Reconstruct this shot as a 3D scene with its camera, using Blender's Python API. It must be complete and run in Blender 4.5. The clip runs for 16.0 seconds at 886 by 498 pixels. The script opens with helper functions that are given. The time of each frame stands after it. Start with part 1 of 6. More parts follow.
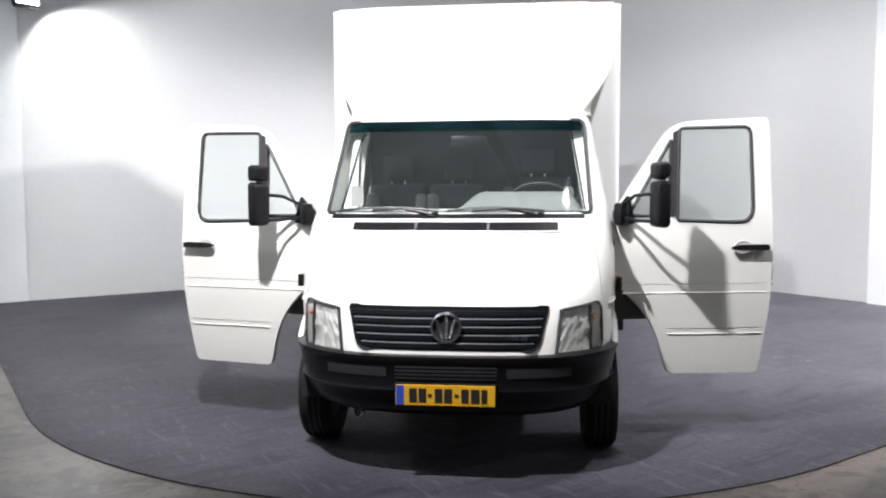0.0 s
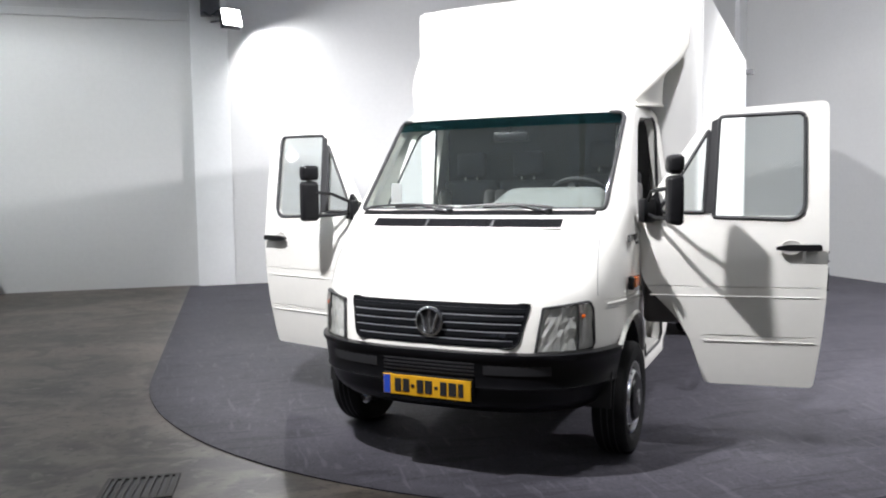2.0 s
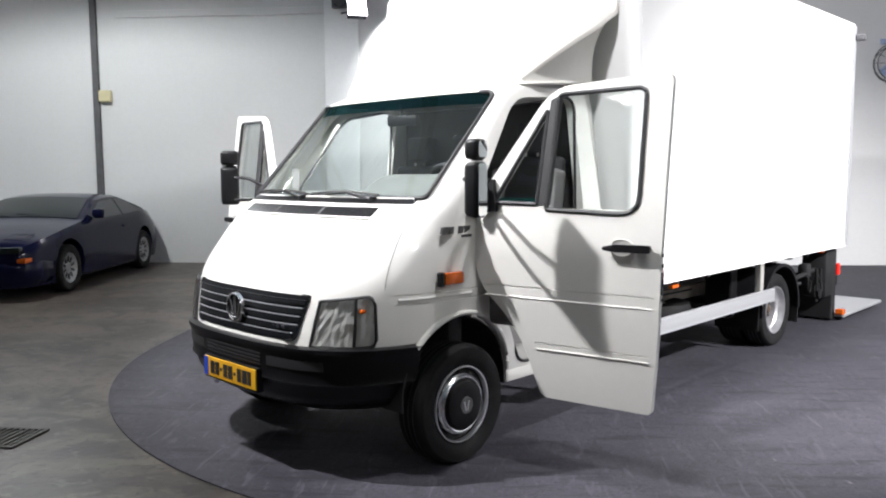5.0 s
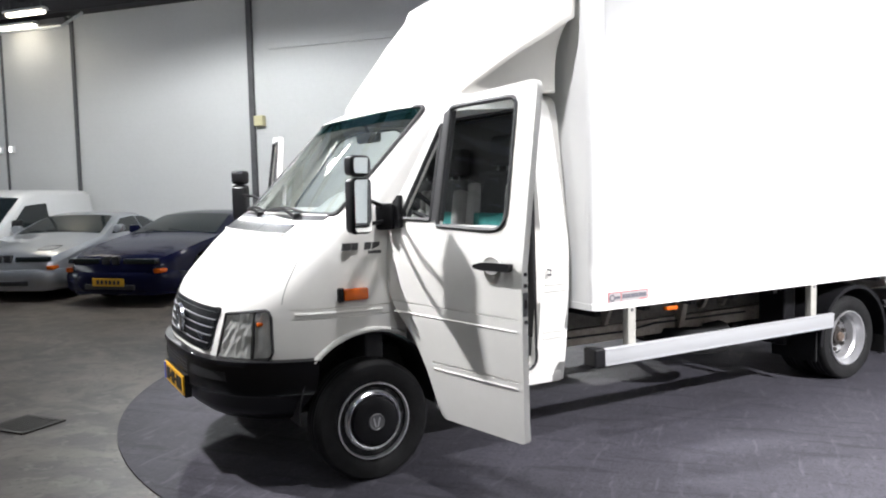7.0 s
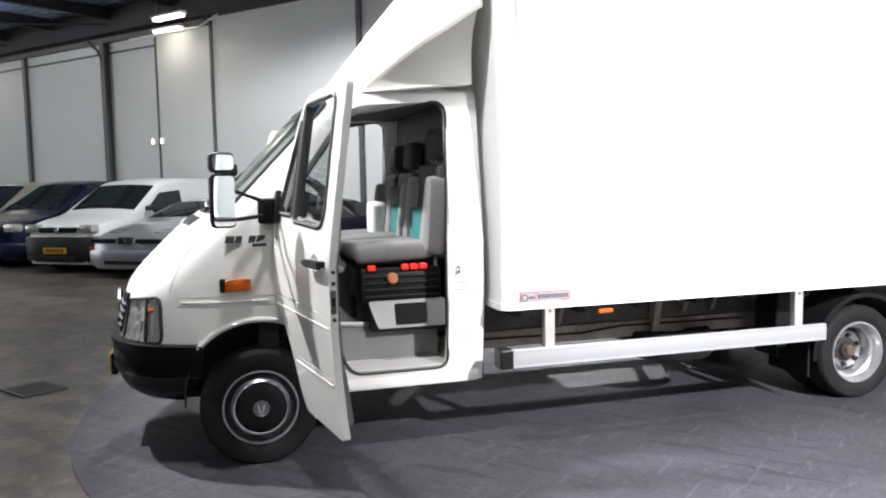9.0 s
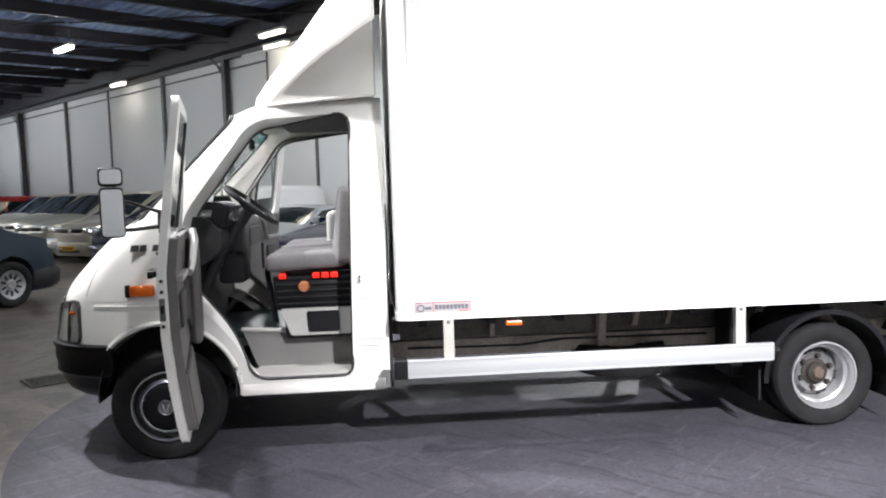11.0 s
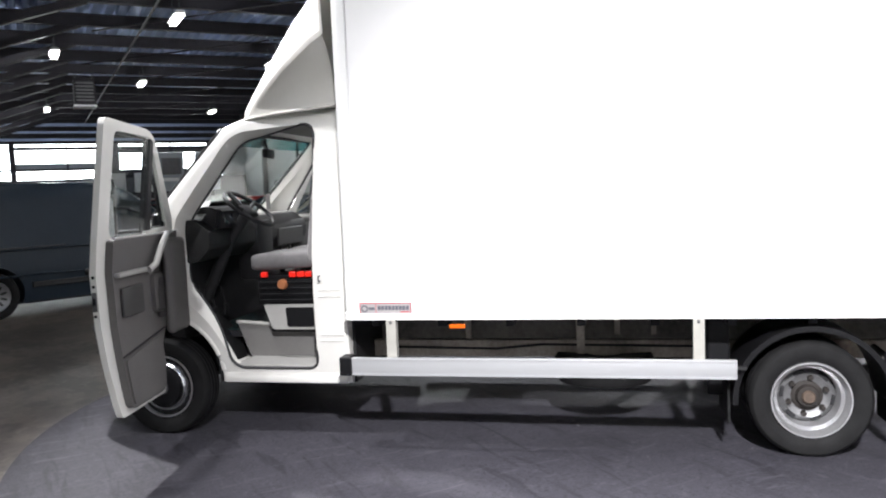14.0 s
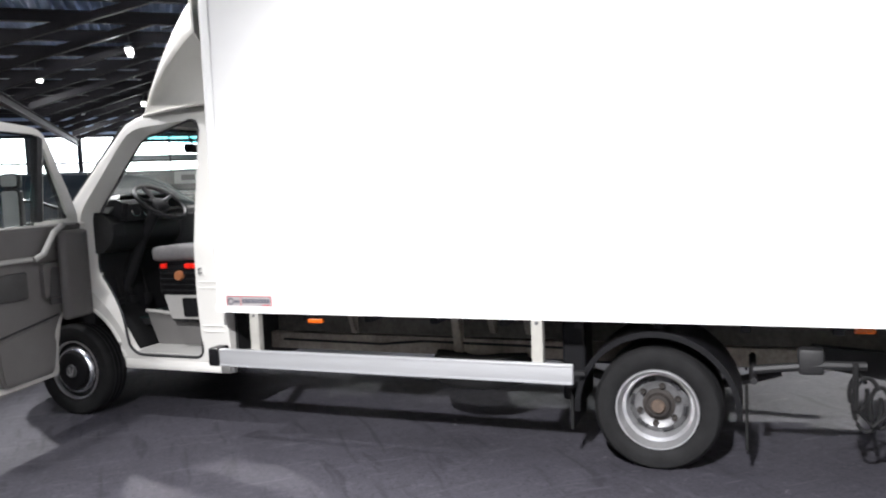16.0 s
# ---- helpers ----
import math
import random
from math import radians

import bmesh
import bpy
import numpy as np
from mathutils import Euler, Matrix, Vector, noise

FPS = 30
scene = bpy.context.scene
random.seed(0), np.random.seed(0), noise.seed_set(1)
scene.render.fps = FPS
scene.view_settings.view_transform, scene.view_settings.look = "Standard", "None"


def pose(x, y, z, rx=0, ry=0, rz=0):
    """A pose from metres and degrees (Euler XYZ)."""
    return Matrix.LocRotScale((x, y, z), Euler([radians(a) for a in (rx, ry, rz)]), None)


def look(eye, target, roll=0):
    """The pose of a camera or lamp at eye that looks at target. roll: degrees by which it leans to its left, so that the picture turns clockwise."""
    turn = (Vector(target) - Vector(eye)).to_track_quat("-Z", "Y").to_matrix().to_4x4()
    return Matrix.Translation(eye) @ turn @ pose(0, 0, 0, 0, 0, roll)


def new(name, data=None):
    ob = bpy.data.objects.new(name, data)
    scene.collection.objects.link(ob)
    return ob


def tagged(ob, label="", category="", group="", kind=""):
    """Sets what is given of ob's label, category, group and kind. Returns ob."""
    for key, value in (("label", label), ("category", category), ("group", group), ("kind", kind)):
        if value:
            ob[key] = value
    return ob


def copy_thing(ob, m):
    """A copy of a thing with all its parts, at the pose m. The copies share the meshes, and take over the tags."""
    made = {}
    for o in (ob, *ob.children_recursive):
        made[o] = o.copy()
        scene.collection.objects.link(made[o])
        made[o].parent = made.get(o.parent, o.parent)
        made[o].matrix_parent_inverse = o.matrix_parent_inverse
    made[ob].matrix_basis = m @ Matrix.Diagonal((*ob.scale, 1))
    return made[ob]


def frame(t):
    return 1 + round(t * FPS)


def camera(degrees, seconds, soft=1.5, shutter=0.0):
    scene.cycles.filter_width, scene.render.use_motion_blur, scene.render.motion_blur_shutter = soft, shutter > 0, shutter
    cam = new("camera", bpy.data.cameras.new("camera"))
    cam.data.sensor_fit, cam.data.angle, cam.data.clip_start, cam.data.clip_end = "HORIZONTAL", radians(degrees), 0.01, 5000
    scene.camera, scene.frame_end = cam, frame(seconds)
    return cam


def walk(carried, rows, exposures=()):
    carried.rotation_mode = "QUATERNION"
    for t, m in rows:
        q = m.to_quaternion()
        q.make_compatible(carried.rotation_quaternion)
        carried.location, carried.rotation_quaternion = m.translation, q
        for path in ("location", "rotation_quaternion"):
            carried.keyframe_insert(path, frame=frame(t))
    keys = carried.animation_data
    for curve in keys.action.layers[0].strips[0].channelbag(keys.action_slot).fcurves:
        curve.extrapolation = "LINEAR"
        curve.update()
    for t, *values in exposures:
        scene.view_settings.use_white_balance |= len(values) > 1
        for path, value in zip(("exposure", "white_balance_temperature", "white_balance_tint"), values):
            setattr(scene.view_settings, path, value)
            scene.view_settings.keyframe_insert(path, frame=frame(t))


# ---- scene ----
cam = camera(58.7, 16.0, 2.0, 0.3)
METRES = 12.0
BASE = pose(0.43, -4.88, 1.565, 0, 0, 6.2)
ROWS = [
    (0.0, 0.0, 0.0, 0.0, -0.01, -4.21, 0.2),
    (0.5, 0.0273, -0.0011, -0.0006, 5.72, -4.63, -0.06),
    (1.0, 0.0595, 0.0011, -0.0005, 8.76, -4.62, 0.31),
    (1.5, 0.0908, 0.0036, 0.0004, 13.06, -4.27, 0.9),
    (2.0, 0.1213, 0.0109, 0.001, 18.79, -4.56, 0.79),
    (2.5, 0.1522, 0.0249, 0.0, 19.63, -4.77, 0.46),
    (3.0, 0.181, 0.0404, 0.001, 24.15, -5.16, 0.53),
    (3.5, 0.2103, 0.0586, 0.0003, 29.78, -4.7, 0.89),
    (4.0, 0.2398, 0.0792, 0.0003, 32.18, -5.05, 0.71),
    (6.5, 0.3634, 0.1964, -0.0004, 50.22, -4.68, 0.93),
    (7.0, 0.385, 0.2232, -0.0005, 53.98, -4.37, 1.29),
    (7.5, 0.4033, 0.2518, -0.0001, 58.37, -4.63, 1.09),
    (8.0, 0.4217, 0.282, 0.0001, 61.52, -4.53, 1.48),
    (8.5, 0.4367, 0.3129, 0.0002, 65.22, -5.01, 1.14),
    (9.0, 0.45, 0.3413, 0.0007, 67.3, -5.05, 1.1),
    (11.5, 0.4924, 0.4895, 0.001, 81.17, -4.62, 1.77),
    (12.0, 0.497, 0.5145, 0.0012, 83.09, -4.55, 1.74),
    (12.5, 0.5015, 0.5351, 0.0013, 85.77, -3.75, 1.59),
    (13.0, 0.5028, 0.5599, 0.0014, 89.98, -4.19, 1.82),
    (13.5, 0.5019, 0.5808, 0.0011, 92.32, -4.46, 1.48),
    (14.0, 0.5013, 0.6078, 0.0002, 96.35, -4.25, 2.37),
    (14.5, 0.4981, 0.6357, -0.0, 100.44, -4.13, 1.85),
    (15.0, 0.4922, 0.6675, -0.0004, 102.5, -3.89, 2.13),
    (15.5, 0.4844, 0.699, -0.0014, 104.51, -4.24, 1.88),
    (16.0, 0.4754, 0.7315, -0.002, 104.63, -4.68, 2.26),
]
walk(cam, [(t, BASE @ pose(METRES * x, METRES * y, METRES * z, 90 + pitch, roll, yaw)) for t, x, y, z, yaw, pitch, roll in ROWS],
     ((0.0, 0.08), (4.0, 0.08), (7.0, 0.34), (9.0, 0.44), (12.0, 0.46), (13.5, 0.22), (15.0, 0.05), (16.0, 0.0)))

# ---- light ----
HALL = pose(0, 0, 0, 0, 0, 40)


def lamp(name, kind, energy, place, target, size=0.3, colour=(1, 1, 1), spot=100, blend=0.6):
    data = bpy.data.lights.new(name, kind)
    data.energy, data.color = energy, colour
    if kind == "AREA":
        data.shape, data.size = "DISK", size
    else:
        data.shadow_soft_size = size
    if kind == "SPOT":
        data.spot_size, data.spot_blend = radians(spot), blend
    ob = new(name, data)
    ob.matrix_world = look(place, target)
    return ob


def hall(u, v, z):
    return HALL @ Vector((u, v, z))


world = bpy.data.worlds.new("hall_air")
world.use_nodes = True
world.node_tree.nodes["Background"].inputs[0].default_value = (0.75, 0.85, 1, 1)
world.node_tree.nodes["Background"].inputs[1].default_value = 0.055
scene.world = world
COOL = (0.985, 0.975, 1.0)
lamp("floodlight_column", "SPOT", 400, hall(-1.22, 8.44, 4.2), hall(3.15, 4.65, -1.6), 0.06, COOL, 160, 0.7)
lamp("floodlight_column_beam", "SPOT", 900, hall(-1.2, 8.4, 4.2), (-0.9, 4.6, 0.0), 0.07, COOL, 62, 0.6)
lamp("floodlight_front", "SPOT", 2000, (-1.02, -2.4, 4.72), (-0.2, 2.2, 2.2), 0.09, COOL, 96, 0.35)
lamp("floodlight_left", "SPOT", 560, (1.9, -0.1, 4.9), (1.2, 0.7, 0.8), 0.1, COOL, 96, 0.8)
lamp("floodlight_side", "SPOT", 4700, hall(7.75, -1.5, 4.6), (2.2, 5.3, -0.2), 0.15, COOL, 88, 0.55)
# unseen fill added above the cargo box to brighten walls and floor
lamp("fill_over", "SPOT", 250, (0.95, 4.3, 4.5), (1.0, 4.3, 0), 0.08, COOL, 177, 0.25)
# kinds 3 and 4 are unseen lamps, added to brighten wall and wing
TUBES = ((-10.6, 7.7, 1), (-11.8, 8.6, 1), (-10.4, 1.5, 0), (-15.2, 4.75, 0), (-14.97, -0.6, 0), (-20.6, 8.35, 1), (-19.6, 1.9, 0), (-20.0, -3.4, 0), (-27.2, 5.5, 0), (-27.0, -0.6, 0), (-15.0, -6.0, 0), (-32.0, -3.2, 0), (-5.6, 4.75, 3), (-5.4, -0.45, 2), (-5.5, -6.0, 2), (-0.4, -5.6, 2), (-10.3, -3.9, 2), (4.2, -6.0, 4))

# ---- materials ----


def material(name, colour, rough=0.5, metal=0.0, vary=0.08, scale=6.0, bump=0.0, bump_scale=60.0, fine=None, coat=0.0, spread=0.0, stretch=(1, 1, 1), spec=0.5):
    m = bpy.data.materials.new(name)
    m.use_nodes = True
    nt = m.node_tree
    b = nt.nodes["Principled BSDF"]
    b.inputs["Roughness"].default_value, b.inputs["Metallic"].default_value = rough, metal
    b.inputs["Coat Weight"].default_value = coat
    b.inputs["Specular IOR Level"].default_value = spec
    b.inputs["Coat Roughness"].default_value = 0.08
    co = nt.nodes.new("ShaderNodeTexCoord")
    mp = nt.nodes.new("ShaderNodeMapping")
    mp.inputs["Scale"].default_value = stretch
    nt.links.new(co.outputs["Object"], mp.inputs[0])
    n1 = nt.nodes.new("ShaderNodeTexNoise")
    n1.inputs["Scale"].default_value, n1.inputs["Detail"].default_value = scale, 6
    n2 = nt.nodes.new("ShaderNodeTexNoise")
    n2.inputs["Scale"].default_value, n2.inputs["Detail"].default_value = fine or scale * 9, 3
    for n in (n1, n2):
        nt.links.new(mp.outputs[0], n.inputs["Vector"])
    mix = nt.nodes.new("ShaderNodeMath")
    mix.operation = "MULTIPLY_ADD"
    mix.inputs[1].default_value = 0.4
    nt.links.new(n2.outputs[0], mix.inputs[0])
    half = nt.nodes.new("ShaderNodeMath")
    half.operation = "MULTIPLY"
    half.inputs[1].default_value = 0.6
    nt.links.new(n1.outputs[0], half.inputs[0])
    nt.links.new(half.outputs[0], mix.inputs[2])
    ramp = nt.nodes.new("ShaderNodeValToRGB")
    lo = [max(0, c * (1 - vary)) for c in colour]
    hi = [min(1, c * (1 + vary)) for c in colour]
    ramp.color_ramp.elements[0].position, ramp.color_ramp.elements[1].position = 0.3, 0.7
    ramp.color_ramp.elements[0].color, ramp.color_ramp.elements[1].color = (*lo, 1), (*hi, 1)
    nt.links.new(mix.outputs[0], ramp.inputs[0])
    last = ramp.outputs[0]
    if spread:
        info = nt.nodes.new("ShaderNodeObjectInfo")
        hsv = nt.nodes.new("ShaderNodeHueSaturation")
        mr = nt.nodes.new("ShaderNodeMapRange")
        mr.inputs[3].default_value, mr.inputs[4].default_value = 1 - spread, 1 + spread
        nt.links.new(info.outputs["Random"], mr.inputs[0])
        nt.links.new(mr.outputs[0], hsv.inputs["Value"])
        nt.links.new(last, hsv.inputs["Color"])
        last = hsv.outputs[0]
    nt.links.new(last, b.inputs["Base Color"])
    if bump:
        bp = nt.nodes.new("ShaderNodeBump")
        n3 = nt.nodes.new("ShaderNodeTexNoise")
        n3.inputs["Scale"].default_value, n3.inputs["Detail"].default_value = bump_scale, 4
        nt.links.new(mp.outputs[0], n3.inputs["Vector"])
        bp.inputs["Strength"].default_value, bp.inputs["Distance"].default_value = bump, 0.01
        nt.links.new(n3.outputs[0], bp.inputs["Height"])
        nt.links.new(bp.outputs[0], b.inputs["Normal"])
    return m


def glass(name, colour, rough=0.0, alpha=None, haze=0.0):
    m = bpy.data.materials.new(name)
    m.use_nodes = True
    nt = m.node_tree
    b = nt.nodes["Principled BSDF"]
    b.inputs["Base Color"].default_value = (*colour, 1)
    b.inputs["Roughness"].default_value = rough
    b.inputs["IOR"].default_value = 1.45
    if alpha is None:
        b.inputs["Transmission Weight"].default_value = 1.0
        b.inputs["IOR"].default_value = 1.03
    else:
        out = nt.nodes["Material Output"]
        tr, gl, mx, fr, pw, ad = (nt.nodes.new("ShaderNode" + k) for k in ("BsdfTransparent", "BsdfGlossy", "MixShader", "LayerWeight", "Math", "Math"))
        tr.inputs[0].default_value = (*colour, 1)
        gl.inputs["Roughness"].default_value = 0.02
        fr.inputs[0].default_value = 0.5
        pw.operation, pw.inputs[1].default_value = "POWER", 4.0
        ad.operation, ad.inputs[1].default_value, ad.inputs[2].default_value = "MULTIPLY_ADD", 0.7, 0.03
        nt.links.new(fr.outputs["Facing"], pw.inputs[0])
        nt.links.new(pw.outputs[0], ad.inputs[0])
        nt.links.new(ad.outputs[0], mx.inputs[0])
        nt.links.new(tr.outputs[0], mx.inputs[1])
        nt.links.new(gl.outputs[0], mx.inputs[2])
        last = mx.outputs[0]
        # pale diffuse haze mixed into the glass to lift the dark view behind
        if haze:
            film, dm, no, mr = (nt.nodes.new("ShaderNode" + k) for k in ("BsdfDiffuse", "MixShader", "TexNoise", "MapRange"))
            film.inputs[0].default_value = (0.62, 0.7, 0.69, 1)
            no.inputs["Scale"].default_value = 5.0
            mr.inputs[3].default_value, mr.inputs[4].default_value = haze * 0.7, haze * 1.3
            nt.links.new(no.outputs[0], mr.inputs[0])
            nt.links.new(mr.outputs[0], dm.inputs[0])
            nt.links.new(last, dm.inputs[1])
            nt.links.new(film.outputs[0], dm.inputs[2])
            last = dm.outputs[0]
        nt.links.new(last, out.inputs[0])
    return m


def glow(name, colour, strength):
    m = bpy.data.materials.new(name)
    m.use_nodes = True
    b = m.node_tree.nodes["Principled BSDF"]
    b.inputs["Emission Color"].default_value = (*colour, 1)
    b.inputs["Emission Strength"].default_value = strength
    b.inputs["Base Color"].default_value = (0.8, 0.8, 0.8, 1)
    return m


WHITE = material("white_paint", (0.7, 0.69, 0.655), 0.3, 0, 0.025, 3, coat=0.4)
GRP = material("white_box_panel", (0.83, 0.83, 0.82), 0.38, 0, 0.015, 2, 0.02, 30)
FAIR = material("white_fairing", (0.7, 0.685, 0.635), 0.42, 0, 0.03, 3)
BLACK = material("black_plastic", (0.0065, 0.0065, 0.0075), 0.42, 0, 0.25, 20, 0.04, 220, spec=0.22)
BUMPER = material("black_bumper_plastic", (0.004, 0.004, 0.005), 0.33, 0, 0.25, 14, 0.05, 160, spec=0.22)
GRILLE = material("grille_plastic", (0.004, 0.0045, 0.006), 0.4, 0, 0.2, 20, spec=0.2)
SLAT = material("grille_slat_plastic", (0.02, 0.022, 0.028), 0.25, 0, 0.2, 20)
SEAL = material("rubber_seal", (0.02, 0.02, 0.022), 0.6, 0, 0.2, 30)
RUBBER = material("tyre_rubber", (0.012, 0.012, 0.0125), 0.7, 0, 0.3, 12, 0.15, 90, spec=0.15)
STEEL = material("wheel_steel", (0.62, 0.62, 0.63), 0.32, 0.8, 0.16, 9, 0.1, 30)
GRIMY = material("grimy_hub_iron", (0.022, 0.018, 0.016), 0.7, 0.2, 0.4, 30, 0.2, 80)
RUST = material("rusty_hub", (0.1, 0.072, 0.055), 0.7, 0.3, 0.4, 30, 0.2, 80)
CHROME = material("chrome", (0.75, 0.76, 0.78), 0.24, 1.0, 0.03, 10)
POSTWHITE = material("pale_post_paint", (0.36, 0.35, 0.32), 0.45, 0.1, 0.12, 14)
ALU = material("aluminium_rail", (0.37, 0.375, 0.385), 0.4, 0.25, 0.05, 8, stretch=(1, 0.1, 6))
CHASSIS = material("grimy_chassis", (0.32, 0.29, 0.245), 0.75, 0.1, 0.45, 5, 0.2, 40)
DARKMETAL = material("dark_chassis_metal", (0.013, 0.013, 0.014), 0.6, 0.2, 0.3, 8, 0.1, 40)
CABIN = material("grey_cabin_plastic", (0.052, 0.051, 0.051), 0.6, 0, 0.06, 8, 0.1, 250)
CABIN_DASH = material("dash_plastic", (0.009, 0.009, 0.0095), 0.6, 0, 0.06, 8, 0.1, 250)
CABIN_LIGHT = material("light_cabin_plastic", (0.33, 0.325, 0.31), 0.6, 0, 0.06, 8, 0.08, 250)
HOOD = material("grey_hood_plastic", (0.13, 0.135, 0.13), 0.6, 0, 0.08, 8, 0.08, 250)
SEATBOX = material("black_seat_box_plastic", (0.006, 0.006, 0.007), 0.5, 0, 0.15, 12, 0.05, 200, spec=0.2)
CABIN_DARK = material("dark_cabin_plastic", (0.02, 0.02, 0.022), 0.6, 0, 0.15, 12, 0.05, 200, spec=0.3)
FABRIC = material("grey_seat_fabric", (0.25, 0.24, 0.242), 0.95, 0, 0.15, 30, 0.3, 300)
# for the cushions only, about half the tone of the bolster fabric
CUSHION = material("darker_grey_seat_cloth", (0.13, 0.125, 0.126), 0.95, 0, 0.15, 30, 0.3, 300)
FABRIC_DARK = material("dark_seat_fabric", (0.06, 0.06, 0.064), 0.95, 0, 0.2, 30, 0.3, 300)
TEAL = material("teal_seat_fabric", (0.016, 0.14, 0.135), 0.95, 0, 0.2, 30, 0.3, 300)
CLOTH = material("pale_cloth", (0.6, 0.6, 0.58), 0.9, 0, 0.08, 15, 0.2, 200)
ORANGE = material("orange_lens", (0.55, 0.1, 0.008), 0.15, 0, 0.15, 40)
RED = material("red_plastic", (0.9, 0.02, 0.01), 0.35, 0, 0.08, 20)
COPPER = material("copper_knob", (0.55, 0.22, 0.1), 0.35, 0.5, 0.1, 20)
PLATE = material("yellow_plate", (0.6, 0.32, 0.012), 0.4, 0, 0.03, 10)
PLATE_BLUE = material("blue_plate_band", (0.02, 0.06, 0.4), 0.4, 0, 0.05, 10)
INK = material("dark_ink", (0.012, 0.012, 0.014), 0.5, 0, 0.1, 20)
STICK = material("sticker_white", (0.34, 0.32, 0.32), 0.4, 0, 0.03, 10)
STICK_RED = material("sticker_red", (0.4, 0.06, 0.07), 0.4, 0, 0.05, 10)
STICK_GREY = material("sticker_grey", (0.1, 0.1, 0.12), 0.4, 0, 0.05, 10)
TEALGLASS = glass("teal_tint_band", (0.34, 0.62, 0.64), 0, 1)
CLEAR = glass("clear_glass", (0.96, 0.985, 0.975), 0, 1)
# the haze over the screen is put into this glass
SCREENGLASS = glass("hazy_windscreen_glass", (0.94, 0.985, 0.97), 0, 1, 0.0075)
LENS = glass("headlamp_lens", (0.97, 0.97, 0.96), 0, 1)
CARGLASS = material("dark_car_glass", (0.012, 0.017, 0.018), 0.04, 0, 0.1, 4, spec=0.4)
MIRROR = material("mirror_glass", (0.85, 0.87, 0.88), 0.02, 1.0, 0.0, 4)
REFLECT = material("lamp_reflector", (0.88, 0.88, 0.88), 0.2, 0.8, 0.1, 14, 1.0, 34, stretch=(1, 1, 0.35))


def wall_material():
    m = material("white_block_wall", (0.625, 0.627, 0.622), 0.7, 0, 0.04, 0.6, 0.1, 60, fine=18)
    nt = m.node_tree
    b = nt.nodes["Principled BSDF"]
    co = nt.nodes.new("ShaderNodeTexCoord")
    br = nt.nodes.new("ShaderNodeTexBrick")
    br.inputs["Scale"].default_value = 1.0
    br.inputs["Mortar Size"].default_value = 0.004
    br.inputs["Brick Width"].default_value, br.inputs["Row Height"].default_value = 1.2, 0.3
    br.inputs["Color1"].default_value = br.inputs["Color2"].default_value = (1, 1, 1, 1)
    br.inputs["Mortar"].default_value = (0.975, 0.975, 0.975, 1)
    sep, com = nt.nodes.new("ShaderNodeSeparateXYZ"), nt.nodes.new("ShaderNodeCombineXYZ")
    add = nt.nodes.new("ShaderNodeMath")
    nt.links.new(co.outputs["Object"], sep.inputs[0])
    nt.links.new(sep.outputs[0], add.inputs[0])
    nt.links.new(sep.outputs[1], add.inputs[1])
    nt.links.new(add.outputs[0], com.inputs[0])
    nt.links.new(sep.outputs[2], com.inputs[1])
    nt.links.new(com.outputs[0], br.inputs["Vector"])
    mul = nt.nodes.new("ShaderNodeMix")
    mul.data_type, mul.blend_type = "RGBA", "MULTIPLY"
    mul.inputs[0].default_value = 1.0
    src = b.inputs["Base Color"].links[0].from_socket
    nt.links.new(src, mul.inputs[6])
    nt.links.new(br.outputs[0], mul.inputs[7])
    nt.links.new(mul.outputs[2], b.inputs["Base Color"])
    return m


WALL = wall_material()
COLUMN = material("white_column_paint", (0.76, 0.77, 0.77), 0.6, 0, 0.04, 2, 0.08, 50)
JOINT = material("dark_joint_strip", (0.1, 0.1, 0.11), 0.6, 0, 0.2, 6)
STEELCOL = material("dark_steel_column", (0.1, 0.1, 0.105), 0.55, 0.3, 0.2, 5)
BEAM = material("brown_black_beam", (0.016, 0.0135, 0.018), 0.65, 0.1, 0.3, 3)
BRACE = material("dark_brace_steel", (0.011, 0.009, 0.012), 0.7, 0.1, 0.3, 3)
DECK = material("galvanised_deck", (0.33, 0.41, 0.6), 0.42, 0.5, 0.25, 1.5)
CONCRETE = material("stained_concrete", (0.049, 0.041, 0.035), 0.45, 0, 0.45, 0.6, 0.15, 30, fine=9, spec=0.3)
nt = CONCRETE.node_tree
pb = nt.nodes["Principled BSDF"]
base = pb.inputs["Base Color"].links[0].from_socket
